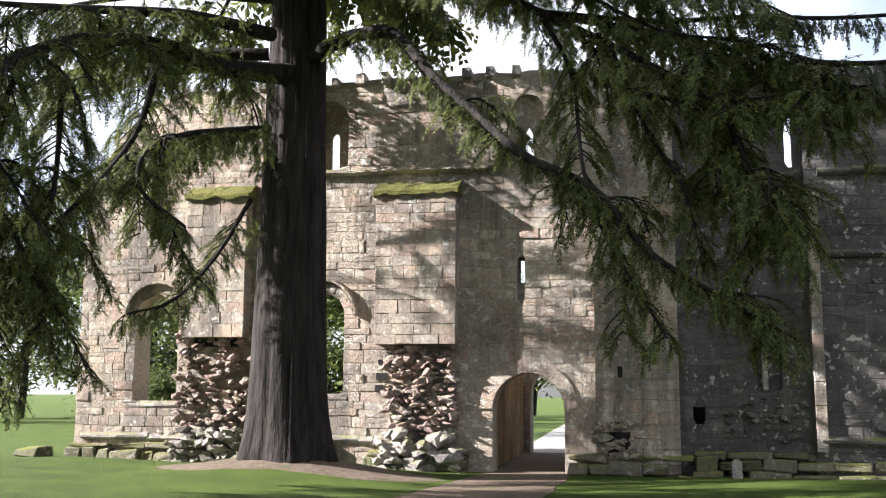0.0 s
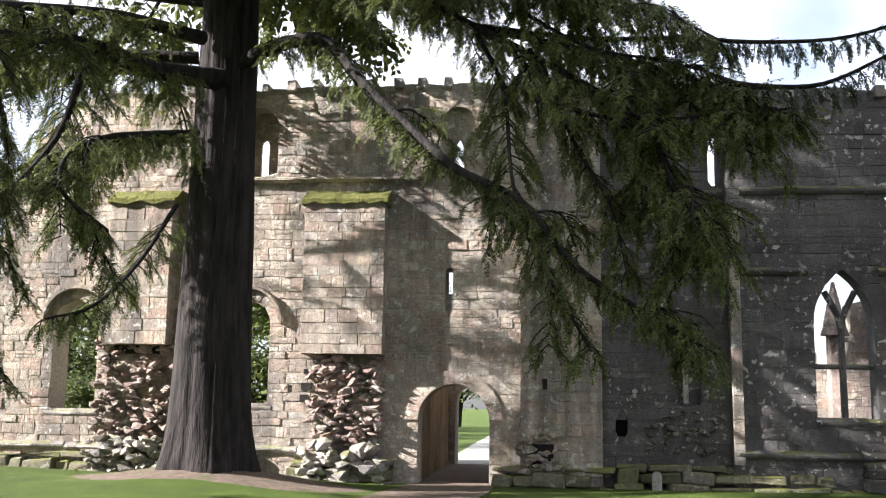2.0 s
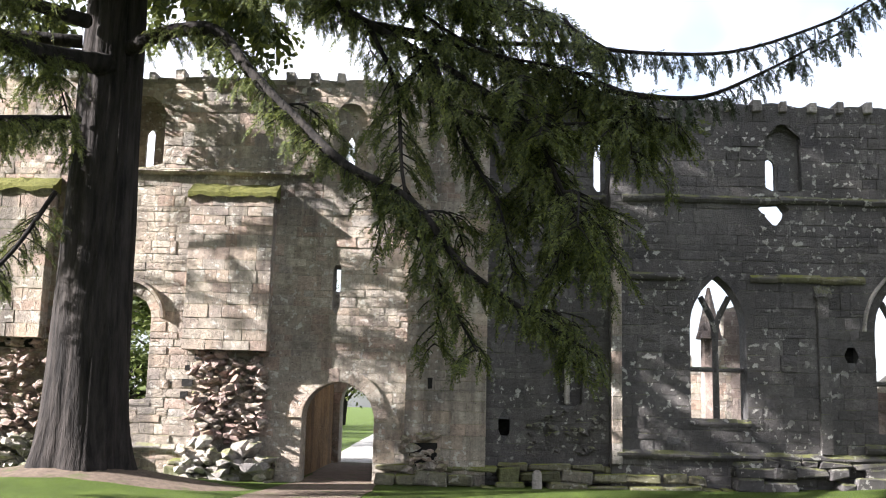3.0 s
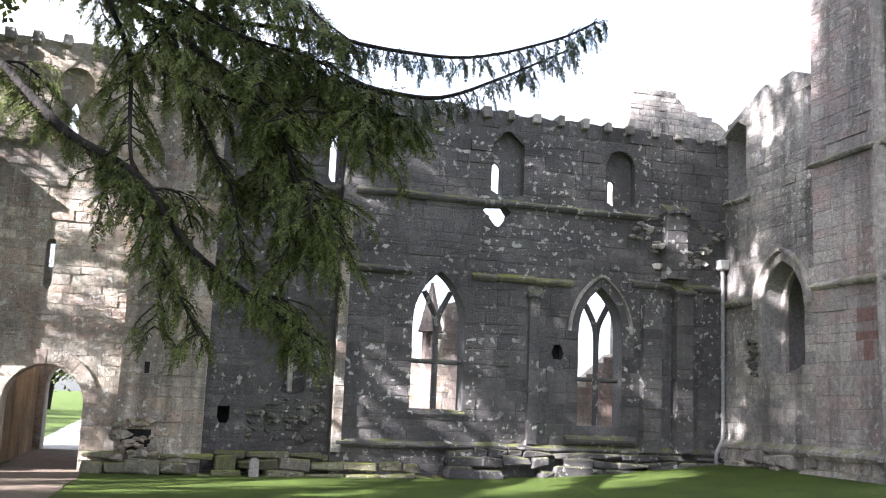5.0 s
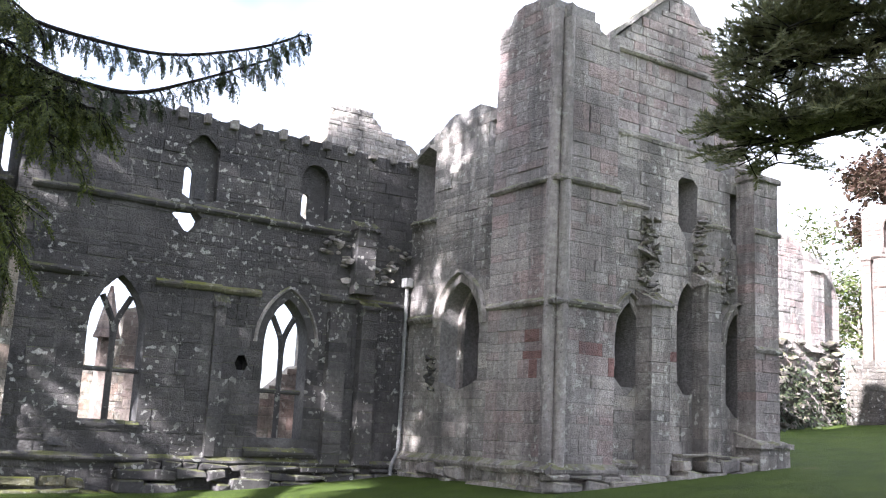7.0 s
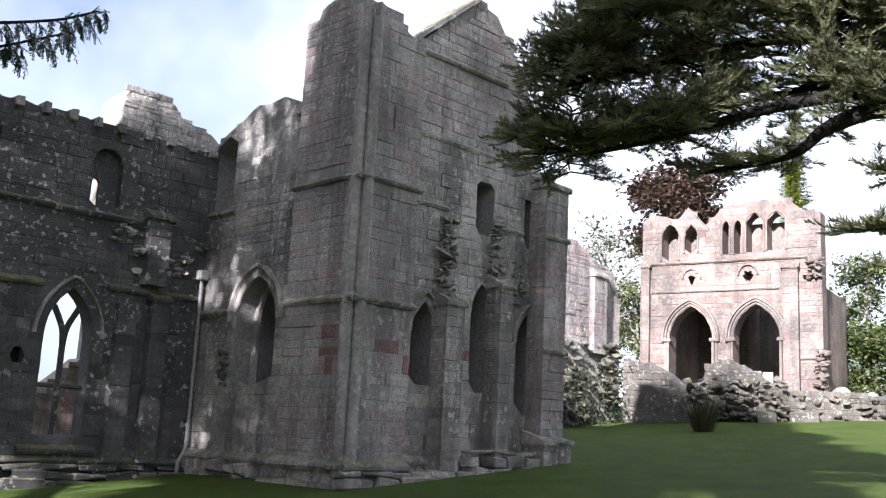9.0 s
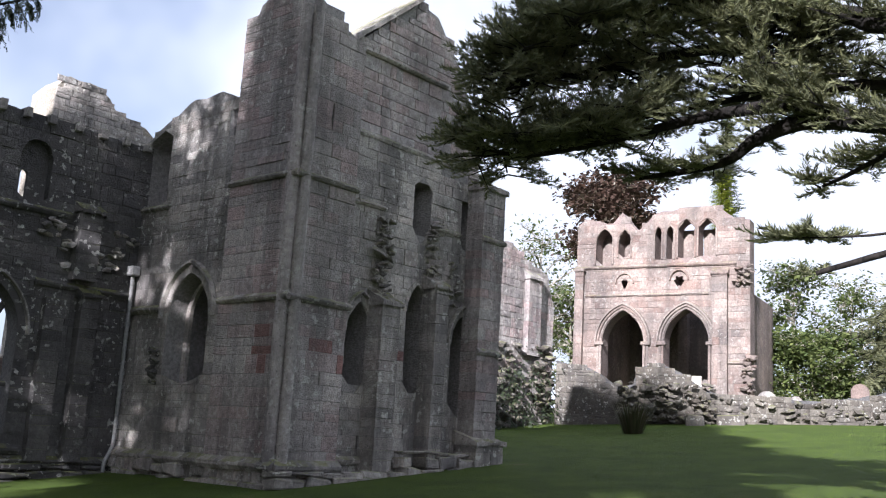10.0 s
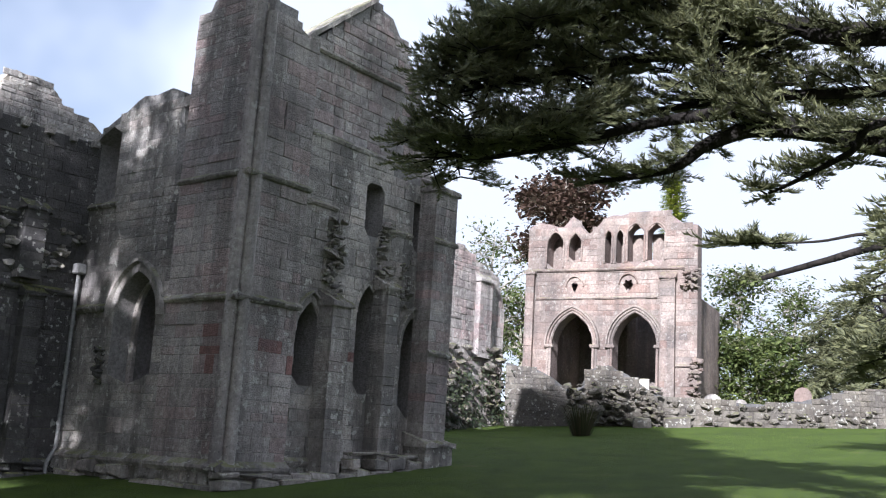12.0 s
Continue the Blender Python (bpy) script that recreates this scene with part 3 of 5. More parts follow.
back_panel(south, arch(6.2, 1.0, 6.8, 8.1, 8.6), [arch(6.22, 0.2, 7.0, 7.75, 7.9, 4)], 0.45, m_warm)
back_panel(south, arch(10.94, 0.86, 6.85, 8.1, 8.55), [[(10.86, 6.98), (11.04, 6.95), (11.06, 7.2), (10.98, 7.3), (11.04, 7.42), (11.03, 7.6), (10.95, 7.76), (10.86, 7.6), (10.9, 7.4), (10.84, 7.28)]], 0.16, m_warm)
back_panel(south, rect(10.66, 10.87, 3.6, 4.15), [], 0.2, m_grey)
course_band(south, 1.35, 2.65, 1.37, 0.16, 0.1, m_grey, "window_sill", seed=9, y=0.05)
course_band(south, 5.46, 6.76, 1.54, 0.16, 0.08, m_warm, "window_sill", seed=10, y=0.05)


def coping_stubs(wall, x0, x1, z, material, seed, gap=0.62):
    r = random.Random(seed)
    x = x0
    while x < x1:
        bm = bmesh.new()
        box_bm(bm, x, x + r.uniform(0.14, 0.22), -0.16, 0.3, z - 0.14, z + r.uniform(0.04, 0.13), 0.015, r)
        bmesh.ops.bevel(bm, geom=bm.edges[:], offset=0.015, segments=1, affect="EDGES")
        part("corbel", bm, material, wall)
        x += gap * r.uniform(0.85, 1.15)


coping_stubs(south, 2.3, 14.0, 9.06, m_grey, 3)


def pilaster_block(name, wall, x0, x1, out, z0, z1, material, seed, slope=0.3, moss=None, label="", course=0.25):
    """A flat buttress of stacked blocks with a sloped top, bonded to a wall."""
    r = random.Random(seed)
    z = z0
    while z < z1 - 0.03:
        h = min(course * r.uniform(0.8, 1.25), z1 - z)
        x = x0
        while x < x1 - 0.03:
            w = r.uniform(0.25, 0.62)
            e = x1 if x1 - x - w < 0.25 else x + w
            bm = bmesh.new()
            box_bm(bm, x + 0.002, e - 0.002, -out - r.uniform(0, 0.012), 0.0, z + 0.002, z + h - 0.002, 0.006, r)
            bmesh.ops.bevel(bm, geom=[d for d in bm.edges if all(v.co.y < -out * 0.5 for v in d.verts)], offset=0.008, segments=1, affect="EDGES")
            part("buttress_stone", bm, material, wall)
            x = e
        z += h
    if slope:
        bm = bmesh.new()
        n, rows = 14, []
        for t in (0.0, 0.25, 0.5, 0.75, 1.0):
            rows.append([bm.verts.new((x0 - 0.06 + (x1 - x0 + 0.12) * k / n, -(out + 0.08) * (1 - t), z1 + slope * t + r.uniform(-0.02, 0.035))) for k in range(n + 1)])
        low = [bm.verts.new((v.co.x, v.co.y, z1 - r.uniform(0.03, 0.12))) for v in rows[0]]
        rows = [low] + rows
        for a, b in zip(rows, rows[1:]):
            for k in range(n):
                bm.faces.new((a[k], a[k + 1], b[k + 1], b[k]))
        for k in (0, n):
            bm.faces.new([row[k] for row in rows] + [bm.verts.new((rows[0][k].co.x, 0, z1 - 0.1))])
        bmesh.ops.recalc_face_normals(bm, faces=bm.faces[:])
        part("sloped_cap", bm, moss or material, wall, "cushion of yellow-green moss" if moss else "")


pilaster_block("buttress", south, 7.5, 9.35, 0.46, 2.74, 6.22, m_warm, 21, 0.3, m_moss_top)
pilaster_block("buttress", south, 2.85, 4.35, 0.42, 2.92, 6.28, m_warm, 22, 0.3, m_moss_top)
# torn cores where the feet of the buttresses are lost
rubble(south, 7.65, 9.3, 0.75, 2.72, -0.1, 0.15, 190, 0.19, m_core, 31)
rubble(south, 7.7, 9.2, 0.8, 2.6, -0.06, 0.2, 70, 0.12, m_warm, 131)
rubble(south, 7.6, 9.5, 0.0, 0.8, -0.3, 0.25, 60, 0.3, m_grey, 32)
rubble(south, 2.6, 4.5, 0.7, 3.1, -0.09, 0.14, 200, 0.19, m_core, 33)
rubble(south, 2.7, 4.4, 0.8, 3.0, -0.06, 0.2, 70, 0.12, m_warm, 133)
rubble(south, 2.5, 4.6, 0.0, 0.8, -0.28, 0.25, 60, 0.28, m_grey, 34)
rubble(south, 12.4, 13.25, 0.15, 1.1, -0.19, 0.1, 44, 0.22, m_warm, 35)
# dark blocks on the face stand in for the shade inside putlog sockets
bm = bmesh.new()
for x0, x1, z0, z1 in ((7.5, 7.7, 2.3, 2.42), (7.45, 7.68, 1.95, 2.1), (7.7, 8.1, 2.55, 2.78), (7.42, 7.6, 1.7, 1.84), (2.66, 2.9, 2.5, 2.7), (3.0, 4.3, 2.72, 2.92)):
    box_bm(bm, x0, x1, -0.056, 0.02, z0, z1, 0.012)
part("socket_shade", bm, m_hole_shade, south, "putlog socket shown as a near-black block of shade")
# edge of the wide buttress beside the doorway
pilaster_block("buttress", south, 12.38, 14.15, 0.16, 0.2, 5.6, m_warm, 23, 0.25)
# two more holes, drawn as dark blocks instead of shaded hollows
for x0, x1, z0, z1 in ((12.86, 12.96, 2.02, 2.26), (12.5, 13.1, 0.35, 0.85)):
    bm = bmesh.new()
    box_bm(bm, x0, x1, -0.178, -0.1, z0, z1, 0.012)
    part("socket_shade", bm, m_hole_shade, south, "hole in the stonework shown as a near-black block of shade")
foot_stones("footing_1", wall_frame(-13.4, 21.95), 6.6, -0.2, 0.42, 0.45, m_moss, "tumbled mossy footing stones along the wall", 41)
foot_stones("footing_2", wall_frame(-6.0, 21.95), 2.3, -0.3, 0.35, 0.6, m_moss, "rough footing of the lost buttress", 42)
foot_stones("footing_3", wall_frame(-1.5, 21.9), 2.6, -0.25, 0.36, 0.5, m_moss, "low mossy footing beside the doorway", 43)
foot_stones("footing_4", wall_frame(-15.8, 21.2), 2.3, -0.1, 0.3, 0.6, m_moss, "tumbled stones at the ruined end of the wall", 44)

# set-back bay
F_B = wall_frame(0.85, 22.35)
brk = [(1.5, 1.75), (2.15, 1.7), (2.2, 2.9), (2.1, 3.3), (1.95, 3.62), (1.72, 3.55), (1.58, 3.2), (1.5, 2.6)]
up_3 = rect(2.42, 2.7, 6.63, 7.98)
# stone and mortar colours carry this bay's shade
mid = masonry("wall_2", F_B, 2.8, -0.4, [(0, 8.95), (2.8, 8.85)], [brk, up_3, rect(0.3, 0.56, 1.03, 1.4)], 0.9, m_shade_dark, m_mortar_shade_dark, "set-back bay of dark sandstone, its shade put into the colour, with a blocked window", 0.24, 0.5, 5, wave=0.04, sneck=0.1, proud=0.014)
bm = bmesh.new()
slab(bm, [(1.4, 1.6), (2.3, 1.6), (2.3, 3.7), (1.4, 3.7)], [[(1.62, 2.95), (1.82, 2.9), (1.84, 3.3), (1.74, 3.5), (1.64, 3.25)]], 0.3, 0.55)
part("window_blocking", bm, m_shade_dark, mid)
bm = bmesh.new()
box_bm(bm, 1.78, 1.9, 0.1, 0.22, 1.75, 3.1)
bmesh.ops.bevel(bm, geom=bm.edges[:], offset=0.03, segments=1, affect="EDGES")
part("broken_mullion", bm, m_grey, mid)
course_band(mid, 0.0, 2.7, 4.62, 0.16, 0.12, m_shade_dark, seed=14)
course_band(mid, 0.0, 2.7, 6.45, 0.16, 0.12, m_shade_dark, seed=15)
rubble(mid, 1.0, 2.6, 0.7, 1.7, 0.0, 0.07, 40, 0.17, m_shade_dark, 36)
# real hole; its shade is painted as a near-black back
back_panel(mid, rect(0.25, 0.6, 0.98, 1.45), [], 0.35, m_hole_shade, "drain_hole", "square drain hole, its back coloured near black for shade")
coping_stubs(mid, 0.2, 2.7, 8.9, m_grey, 4)

# north bays with the traceried windows; tree shade is part of their stone colour
F_N = wall_frame(3.6, 22.0)
lan1 = arch(2.37, 1.24, 1.45, 3.5, 4.68)
lan2 = arch(6.41, 1.14, 1.27, 3.5, 4.6)
up_a = arch(3.93, 0.82, 6.62, 7.8, 8.21)
up_b = arch(6.88, 0.78, 6.5, 7.65, 8.05)
blob = [(3.42, 5.93), (3.72, 5.86), (3.98, 5.95), (4.05, 6.22), (3.92, 6.4), (3.5, 6.37), (3.3, 6.2), (3.5, 6.1)]
north = masonry("wall_3", F_N, 9.9, -0.3, [(0, 8.82), (4, 8.68), (9.9, 8.56)], [lan1, lan2, up_a, up_b, blob, rect(5.15, 5.47, 2.8, 3.15)], 0.5, m_shade_dark, m_mortar_shade_dark,
                "tall wall of dark lichened sandstone, tree shade put into its colour", 0.25, 0.46, 6, near=(0, 9.5, 1.0, 6.4), wave=0.05, sneck=0.1, proud=0.014)
for cx, w, zs, za in ((2.37, 1.24, 3.5, 4.68), (6.41, 1.14, 3.5, 4.6)):
    voussoirs(north, cx, w, zs, za, 0.17, 0.25, 0.02, 7, m_shade_dark)
hood(north, 6.41, 1.5, 3.5, 4.82, 0.1, 0.1, m_grey)
voussoirs(north, 3.93, 0.82, 7.8, 8.21, 0.14, 0.3, 0.02, 5, m_shade_dark)
voussoirs(north, 6.88, 0.78, 7.65, 8.05, 0.14, 0.3, 0.02, 5, m_shade_dark)
back_panel(north, arch(3.93, 0.9, 6.55, 7.8, 8.25), [arch(3.68, 0.22, 6.7, 7.3, 7.45, 4)], 0.2, m_shade_dark)
back_panel(north, arch(6.88, 0.86, 6.45, 7.65, 8.1), [arch(6.72, 0.19, 6.6, 7.2, 7.32, 4)], 0.2, m_shade_dark)
# dark block in place of a shaded hollow in the niche
bm = bmesh.new()
box_bm(bm, 3.86, 4.12, 0.17, 0.25, 6.7, 7.3, 0.01)
part("socket_shade", bm, m_mortar_shade_dark, north)


def tracery(wall, cx, w, z0, zs, za, ztr, material, name):
    """Mullion that forks into two arcs, and a transom bar."""
    win = new(name)
    win.parent = wall
    tagged(win, "pointed two-light window with a forked stone mullion")
    for part_name, pts in (("mullion", [(cx, z0), (cx, zs - 0.15)]), ("tracery_bar", [(cx, zs - 0.2), (cx + 0.06, zs + 0.2), (cx + w * 0.26, zs + (za - zs) * 0.62)]),
                           ("tracery_bar", [(cx, zs - 0.2), (cx - 0.06, zs + 0.2), (cx - w * 0.26, zs + (za - zs) * 0.62)]), ("transom", [(cx - w * 0.52, ztr), (cx + w * 0.52, ztr)])):
        line = smooth_line([(x, 0.25, z) for x, z in pts], 4)
        v, f = tube(line, [0.07 if part_name != "transom" else 0.055] * len(line), 6)
        raw(part_name, v, f, material, win)


tracery(north, 2.37, 1.24, 1.45, 3.5, 4.68, 2.6, m_shade_dark, "window_1")
tracery(north, 6.41, 1.14, 1.27, 3.5, 4.6, 2.37, m_shade_dark, "window_2")
course_band(north, 0.25, 7.9, 6.43, 0.17, 0.15, m_shade_dark, seed=16)
course_band(north, 0.2, 1.65, 4.63, 0.17, 0.14, m_shade_dark, seed=17)
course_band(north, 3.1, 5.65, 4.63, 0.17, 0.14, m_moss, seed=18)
course_band(north, 7.2, 9.7, 4.75, 0.17, 0.14, m_shade_dark, seed=19)
course_band(north, 1.7, 3.05, 1.42, 0.16, 0.08, m_shade_dark, "window_sill", seed=20)
course_band(north, 5.5, 7.3, 0.95, 0.2, 0.16, m_shade_dark, "window_sill", seed=24)
course_band(north, 0.1, 9.8, 0.72, 0.18, 0.16, m_shade_dark, "plinth_moulding", seed=25)
# the warm stone gives this narrow strip its sunlit edge by colour
pilaster_block("buttress", north, 0.0, 0.22, 0.14, 0.5, 5.8, m_warm, 26, 0.2, course=0.4)
pilaster_block("buttress", north, 4.55, 4.8, 0.12, 0.8, 4.3, m_shade_dark, 27, 0.2, course=0.4)
pilaster_block("buttress", north, 8.0, 8.55, 0.35, 4.9, 6.6, m_shade_dark, 28, 0.2)
pilaster_block("buttress", north, 7.45, 7.95, 0.22, 0.7, 4.4, m_shade_dark, 29, 0.0)
pilaster_block("buttress", north, 8.3, 8.75, 0.3, 0.7, 4.6, m_shade_dark, 30, 0.2)
rubble(north, 7.2, 9.7, 5.2, 6.3, -0.04, 0.08, 40, 0.2, m_grey, 37)
# low socket, its shade drawn as a dark block on the face
bm = bmesh.new()
box_bm(bm, 1.2, 1.5, -0.054, 0.02, 0.95, 1.1, 0.015)
part("socket_shade", bm, m_mortar_shade_dark, north)
# near-black back paints the depth of shade in this socket
back_panel(north, rect(5.1, 5.52, 2.75, 3.2), [], 0.3, m_hole_shade, "beam_socket", "square beam socket, its back coloured near black for shade")
coping_stubs(north, 0.2, 9.7, 8.62, m_grey, 5)
foot_stones("footing_5", wall_frame(1.1, 22.2), 5.2, -0.15, 0.4, 0.6, m_moss, "mossy footing stones under the shaded wall", 45)
foot_stones("footing_6", wall_frame(6.2, 21.9), 7.1, 0.0, 0.62, 0.35, m_shade_dark, "footing course at the wall foot, coloured darker for shade", 46)


def plain_wall(name, x0, x1, y0, y1, z0, z1, material, label, holes=(), category="wall"):
    """A thick plain wall along x or y with openings (local outlines along its length)."""
    along_x = x1 - x0 > y1 - y0
    m = wall_frame(x0, y0) if along_x else wall_frame(x1, y0, 0, 1)
    ob = thing(name, m, label, category, kind="structure")
    ln, th = (x1 - x0, y1 - y0) if along_x else (y1 - y0, x1 - x0)
    bm = bmesh.new()
    slab(bm, rect(0, ln, z0, z1), list(holes), 0, th)
    part("masonry_face", bm, material, ob)
    return ob


west = masonry("wall_4", wall_frame(-8.4, 29.5), 10.4, -0.4, [(0, 5.2), (3, 5.2), (4.5, 4.5), (10.4, 4.3)], [arch(6.0, 1.5, -0.3, 1.7, 2.5)], 0.9, m_warm, m_mortar, "inner wall of the range facing the cloister", 0.3, 0.55, 7, singles=120)
masonry("wall_5", wall_frame(2.4, 31.0), 6.4, -0.3, [(0, 5.2), (2, 4.9), (4.5, 4.6), (5.2, 3.0), (5.9, 2.8), (6.1, 4.5), (6.4, 4.8)], [rect(3.2, 3.7, 1.9, 2.5)], 0.8, m_warm, m_mortar, "sunlit broken inner wall behind the window", 0.3, 0.5, 8, singles=120)
masonry("wall_6", wall_frame(8.6, 31.0), 6.0, -0.3, [(0, 4.9), (0.6, 5.1), (1.0, 4.2), (1.5, 2.3), (4.6, 2.4), (6.0, 3.6)], [], 0.8, m_rose, m_mortar, "low broken pink inner wall", 0.3, 0.5, 9, singles=100)
plain_wall("wall_7", -4.2, -3.35, 22.8, 29.5, -0.3, 3.9, m_ochre, "side wall of the passage, ochre sandstone")
plain_wall("wall_8", -1.3, -0.5, 23.1, 29.5, -0.3, 3.9, m_warm, "side wall of the passage, ochre sandstone")
bm = bmesh.new()
box_bm(bm, -4.2, -0.5, 22.8, 25.0, 3.9, 4.2)
ob = part("ceiling", bm, m_mortar, None)
tagged(ob, "stone vault over the passage, in shadow", "ceiling", kind="structure")
# a pinnacle seen through the traceried window
pin = thing("pinnacle", (7.93, 30.2, 0), "pale stone shaft with a tapered top inside the ruin", "pinnacle")
bm = bmesh.new()
bmesh.ops.create_cone(bm, segments=8, radius1=0.3, radius2=0.26, depth=4.0, matrix=Matrix.Translation((0, 0, 1.9)))
part("shaft", bm, m_rose, pin)
bm = bmesh.new()
bmesh.ops.create_cone(bm, segments=8, radius1=0.42, radius2=0.34, depth=0.25, matrix=Matrix.Translation((0, 0, 4.0)), cap_ends=True)
part("capital", bm, m_rose, pin)
bm = bmesh.new()
for k in range(6):
    bmesh.ops.create_cone(bm, segments=8, radius1=0.34 - 0.05 * k, radius2=0.3 - 0.05 * k, depth=0.22, matrix=Matrix.Translation((0, 0, 4.24 + 0.22 * k)), cap_ends=True)
part("spire", bm, m_rose, pin)

# ---- south transept ----
F_T = wall_frame(13.4, 22.3, 0, -1)
t_win = arch(2.72, 1.62, 2.6, 4.15, 5.2)
t_up = [(0.2, 7.0), (1.3, 6.95), (1.3, 8.9), (0.9, 9.0), (0.2, 8.7)]
transept = masonry("wall_9", F_T, 4.3, -0.2, [(0, 8.75), (0.7, 9.05), (2.0, 9.55), (3.4, 9.6), (3.75, 9.3), (3.8, 7.7), (4.3, 7.6)], [t_win, t_up], 1.25, m_grey, m_mortar_grey,
                   "pale grey ashlar side wall of the transept", 0.26, 0.52, 10, near=(0, 4.3, 0.6, 7), proud=0.012, rough=0.008)
back_panel(transept, arch(2.72, 1.7, 2.5, 4.15, 5.25), [arch(2.45, 0.75, 2.66, 4.2, 5.0)], 0.5, m_grey)
voussoirs(transept, 2.72, 1.62, 4.15, 5.2, 0.17, 0.3, 0.02, 8, m_grey)
hood(transept, 2.72, 1.98, 4.15, 5.4, 0.12, 0.12, m_grey)
course_band(transept, 0.0, 1.7, 4.4, 0.2, 0.16, m_grey, seed=51)
course_band(transept, 0.2, 1.5, 6.95, 0.14, 0.12, m_grey, "window_sill", seed=52)
course_band(transept, 0.0, 4.3, 0.95, 0.25, 0.2, m_grey, "plinth_moulding", seed=53)
rubble(transept, 1.4, 1.75, 2.6, 3.4, -0.03, 0.05, 16, 0.16, m_shade_dark, 38)
foot_stones("footing_7", wall_frame(13.25, 22.2, 0, -1), 6.3, 0.1, 0.85, 0.2, m_grey, "stepped stone plinth of the transept", 47)
foot_stones("footing_8", wall_frame(13.1, 15.75), 7.6, 0.2, 0.85, 0.2, m_grey, "stepped stone plinth under the transept front", 48)
foot_stones("footing_9", wall_frame(17.0, 15.9), 3.6, 0.8, 1.35, 0.3, m_grey, "stepped stone plinth under the transept front", 49)

F_BS = wall_frame(13.25, 18.2, 0, -1)
butt_s = masonry("wall_10", F_BS, 2.04, 0.0, [(0, 10.3), (0.35, 11.2), (0.7, 11.6), (2.04, 11.3)], [], 1.2, m_pink, m_mortar_grey, "tall clasping corner buttress of grey and pink ashlar", 0.28, 0.62, 11, extra=(m_redstone, 0.14), near=(0, 3, 0.5, 11), proud=0.012, rough=0.008)
F_BE = wall_frame(13.53, 15.9)
butt_e = masonry("wall_11", F_BE, 1.45, 0.0, [(0, 11.2), (0.5, 11.0), (1.0, 10.7), (1.45, 10.3)], [rect(0.55, 0.62, 8.3, 8.9)], 1.2, m_pink, m_mortar_grey, "tall clasping corner buttress of grey and pink ashlar", 0.28, 0.6, 12, extra=(m_redstone, 0.14), proud=0.012, rough=0.008)
for z, h in ((4.45, 0.16), (7.12, 0.14)):
    course_band(butt_s, -0.03, 2.36, z, h, 0.13, m_grey, seed=54)
    course_band(butt_e, -0.3, 1.5, z, h, 0.13, m_grey, seed=55)
for wl in ((butt_s, -0.05, 2.4), (butt_e, -0.35, 1.5)):
    course_band(wl[0], wl[1], wl[2], 0.95, 0.25, 0.2, m_grey, "plinth_moulding", seed=56)
for x, y, rad, z1 in ((13.29, 16.09, 0.15, 11.0), (13.47, 15.9, 0.13, 10.8)):
    n, pts = 14, []
    v, f = tube([(x, y, 0.8 + (z1 - 0.8) * k / n) for k in range(n + 1)], [rad * random.uniform(0.96, 1.04) for _ in range(n + 1)], 10)
    shaft = raw("corner_shaft", v, f, m_pink, butt_e, True)
    shaft.matrix_parent_inverse = F_BE.inverted()
bm = bmesh.new()
box_bm(bm, 13.52, 14.9, 16.15, 18.1, 0.2, 10.2)
ob = part("buttress_fill", bm, m_mortar_shade_dark, butt_e)
ob.matrix_parent_inverse = F_BE.inverted()
bm = bmesh.new()
slab(bm, [(13.4, 10.2), (14.7, 10.2), (14.4, 10.8), (14.0, 11.0), (13.5, 11.1)], [], 16.1, 17.9)
ob = part("weathered_top", bm, m_grey, butt_e)
ob.matrix_parent_inverse = F_BE.inverted()

F_E = wall_frame(14.95, 16.4)
east = masonry("wall_12", F_E, 5.5, 0.2, [(0, 8.75), (1.5, 8.8), (3.4, 8.7), (5.5, 8.5)],
               [arch(0.9, 0.8, 2.8, 4.0, 4.72), arch(2.82, 0.7, 2.75, 4.7, 5.42), arch(4.55, 0.75, 2.3, 4.1, 4.85), rect(2.5, 3.15, 6.65, 8.0), rect(4.35, 4.75, 6.6, 7.9)], 1.1, m_grey, m_mortar_grey,
               "weathered front wall of the transept with tall lancets", 0.28, 0.55, 13, extra=(m_redstone, 0.14), proud=0.014, rough=0.012)
for cx, w, zs, za in ((0.9, 0.8, 4.0, 4.72), (2.82, 0.7, 4.7, 5.42), (4.55, 0.75, 4.1, 4.85)):
    voussoirs(east, cx, w, zs, za, 0.13, 0.3, 0.03, 7, m_grey)
hood(east, 0.9, 1.08, 4.0, 4.9, 0.09, 0.12, m_grey)
hood(east, 4.55, 1.05, 4.1, 5.05, 0.09, 0.14, m_grey)
course_band(east, 0.05, 1.5, 7.05, 0.13, 0.1, m_grey, seed=57)
course_band(east, 3.2, 4.3, 6.95, 0.13, 0.1, m_grey, seed=58)
course_band(east, 0.0, 5.4, 1.1, 0.2, 0.14, m_grey, "plinth_moulding", seed=59)
course_band(east, -0.1, 5.4, 8.72, 0.14, 0.08, m_grey, "parapet_edge", seed=60)
pilaster_block("buttress", east, 1.15, 1.75, 0.5, 0.9, 4.75, m_grey, 61, 0.3)
pilaster_block("buttress", east, 3.0, 3.45, 0.5, 0.9, 5.4, m_grey, 62, 0.3)
pilaster_block("buttress", east, 4.6, 5.5, 0.55, 1.2, 8.3, m_pink, 63, 0.3)
pilaster_block("buttress", east, 4.5, 5.6, 0.75, 0.9, 1.7, m_grey, 64, 0.25)
course_band(east, 4.55, 5.55, 3.95, 0.15, 0.1, m_grey, seed=65, y=-0.55)
course_band(east, 4.55, 5.55, 6.9, 0.15, 0.1, m_grey, seed=66, y=-0.55)
rubble(east, 1.2, 1.6, 4.9, 6.8, -0.1, 0.16, 45, 0.2, m_grey, 67)
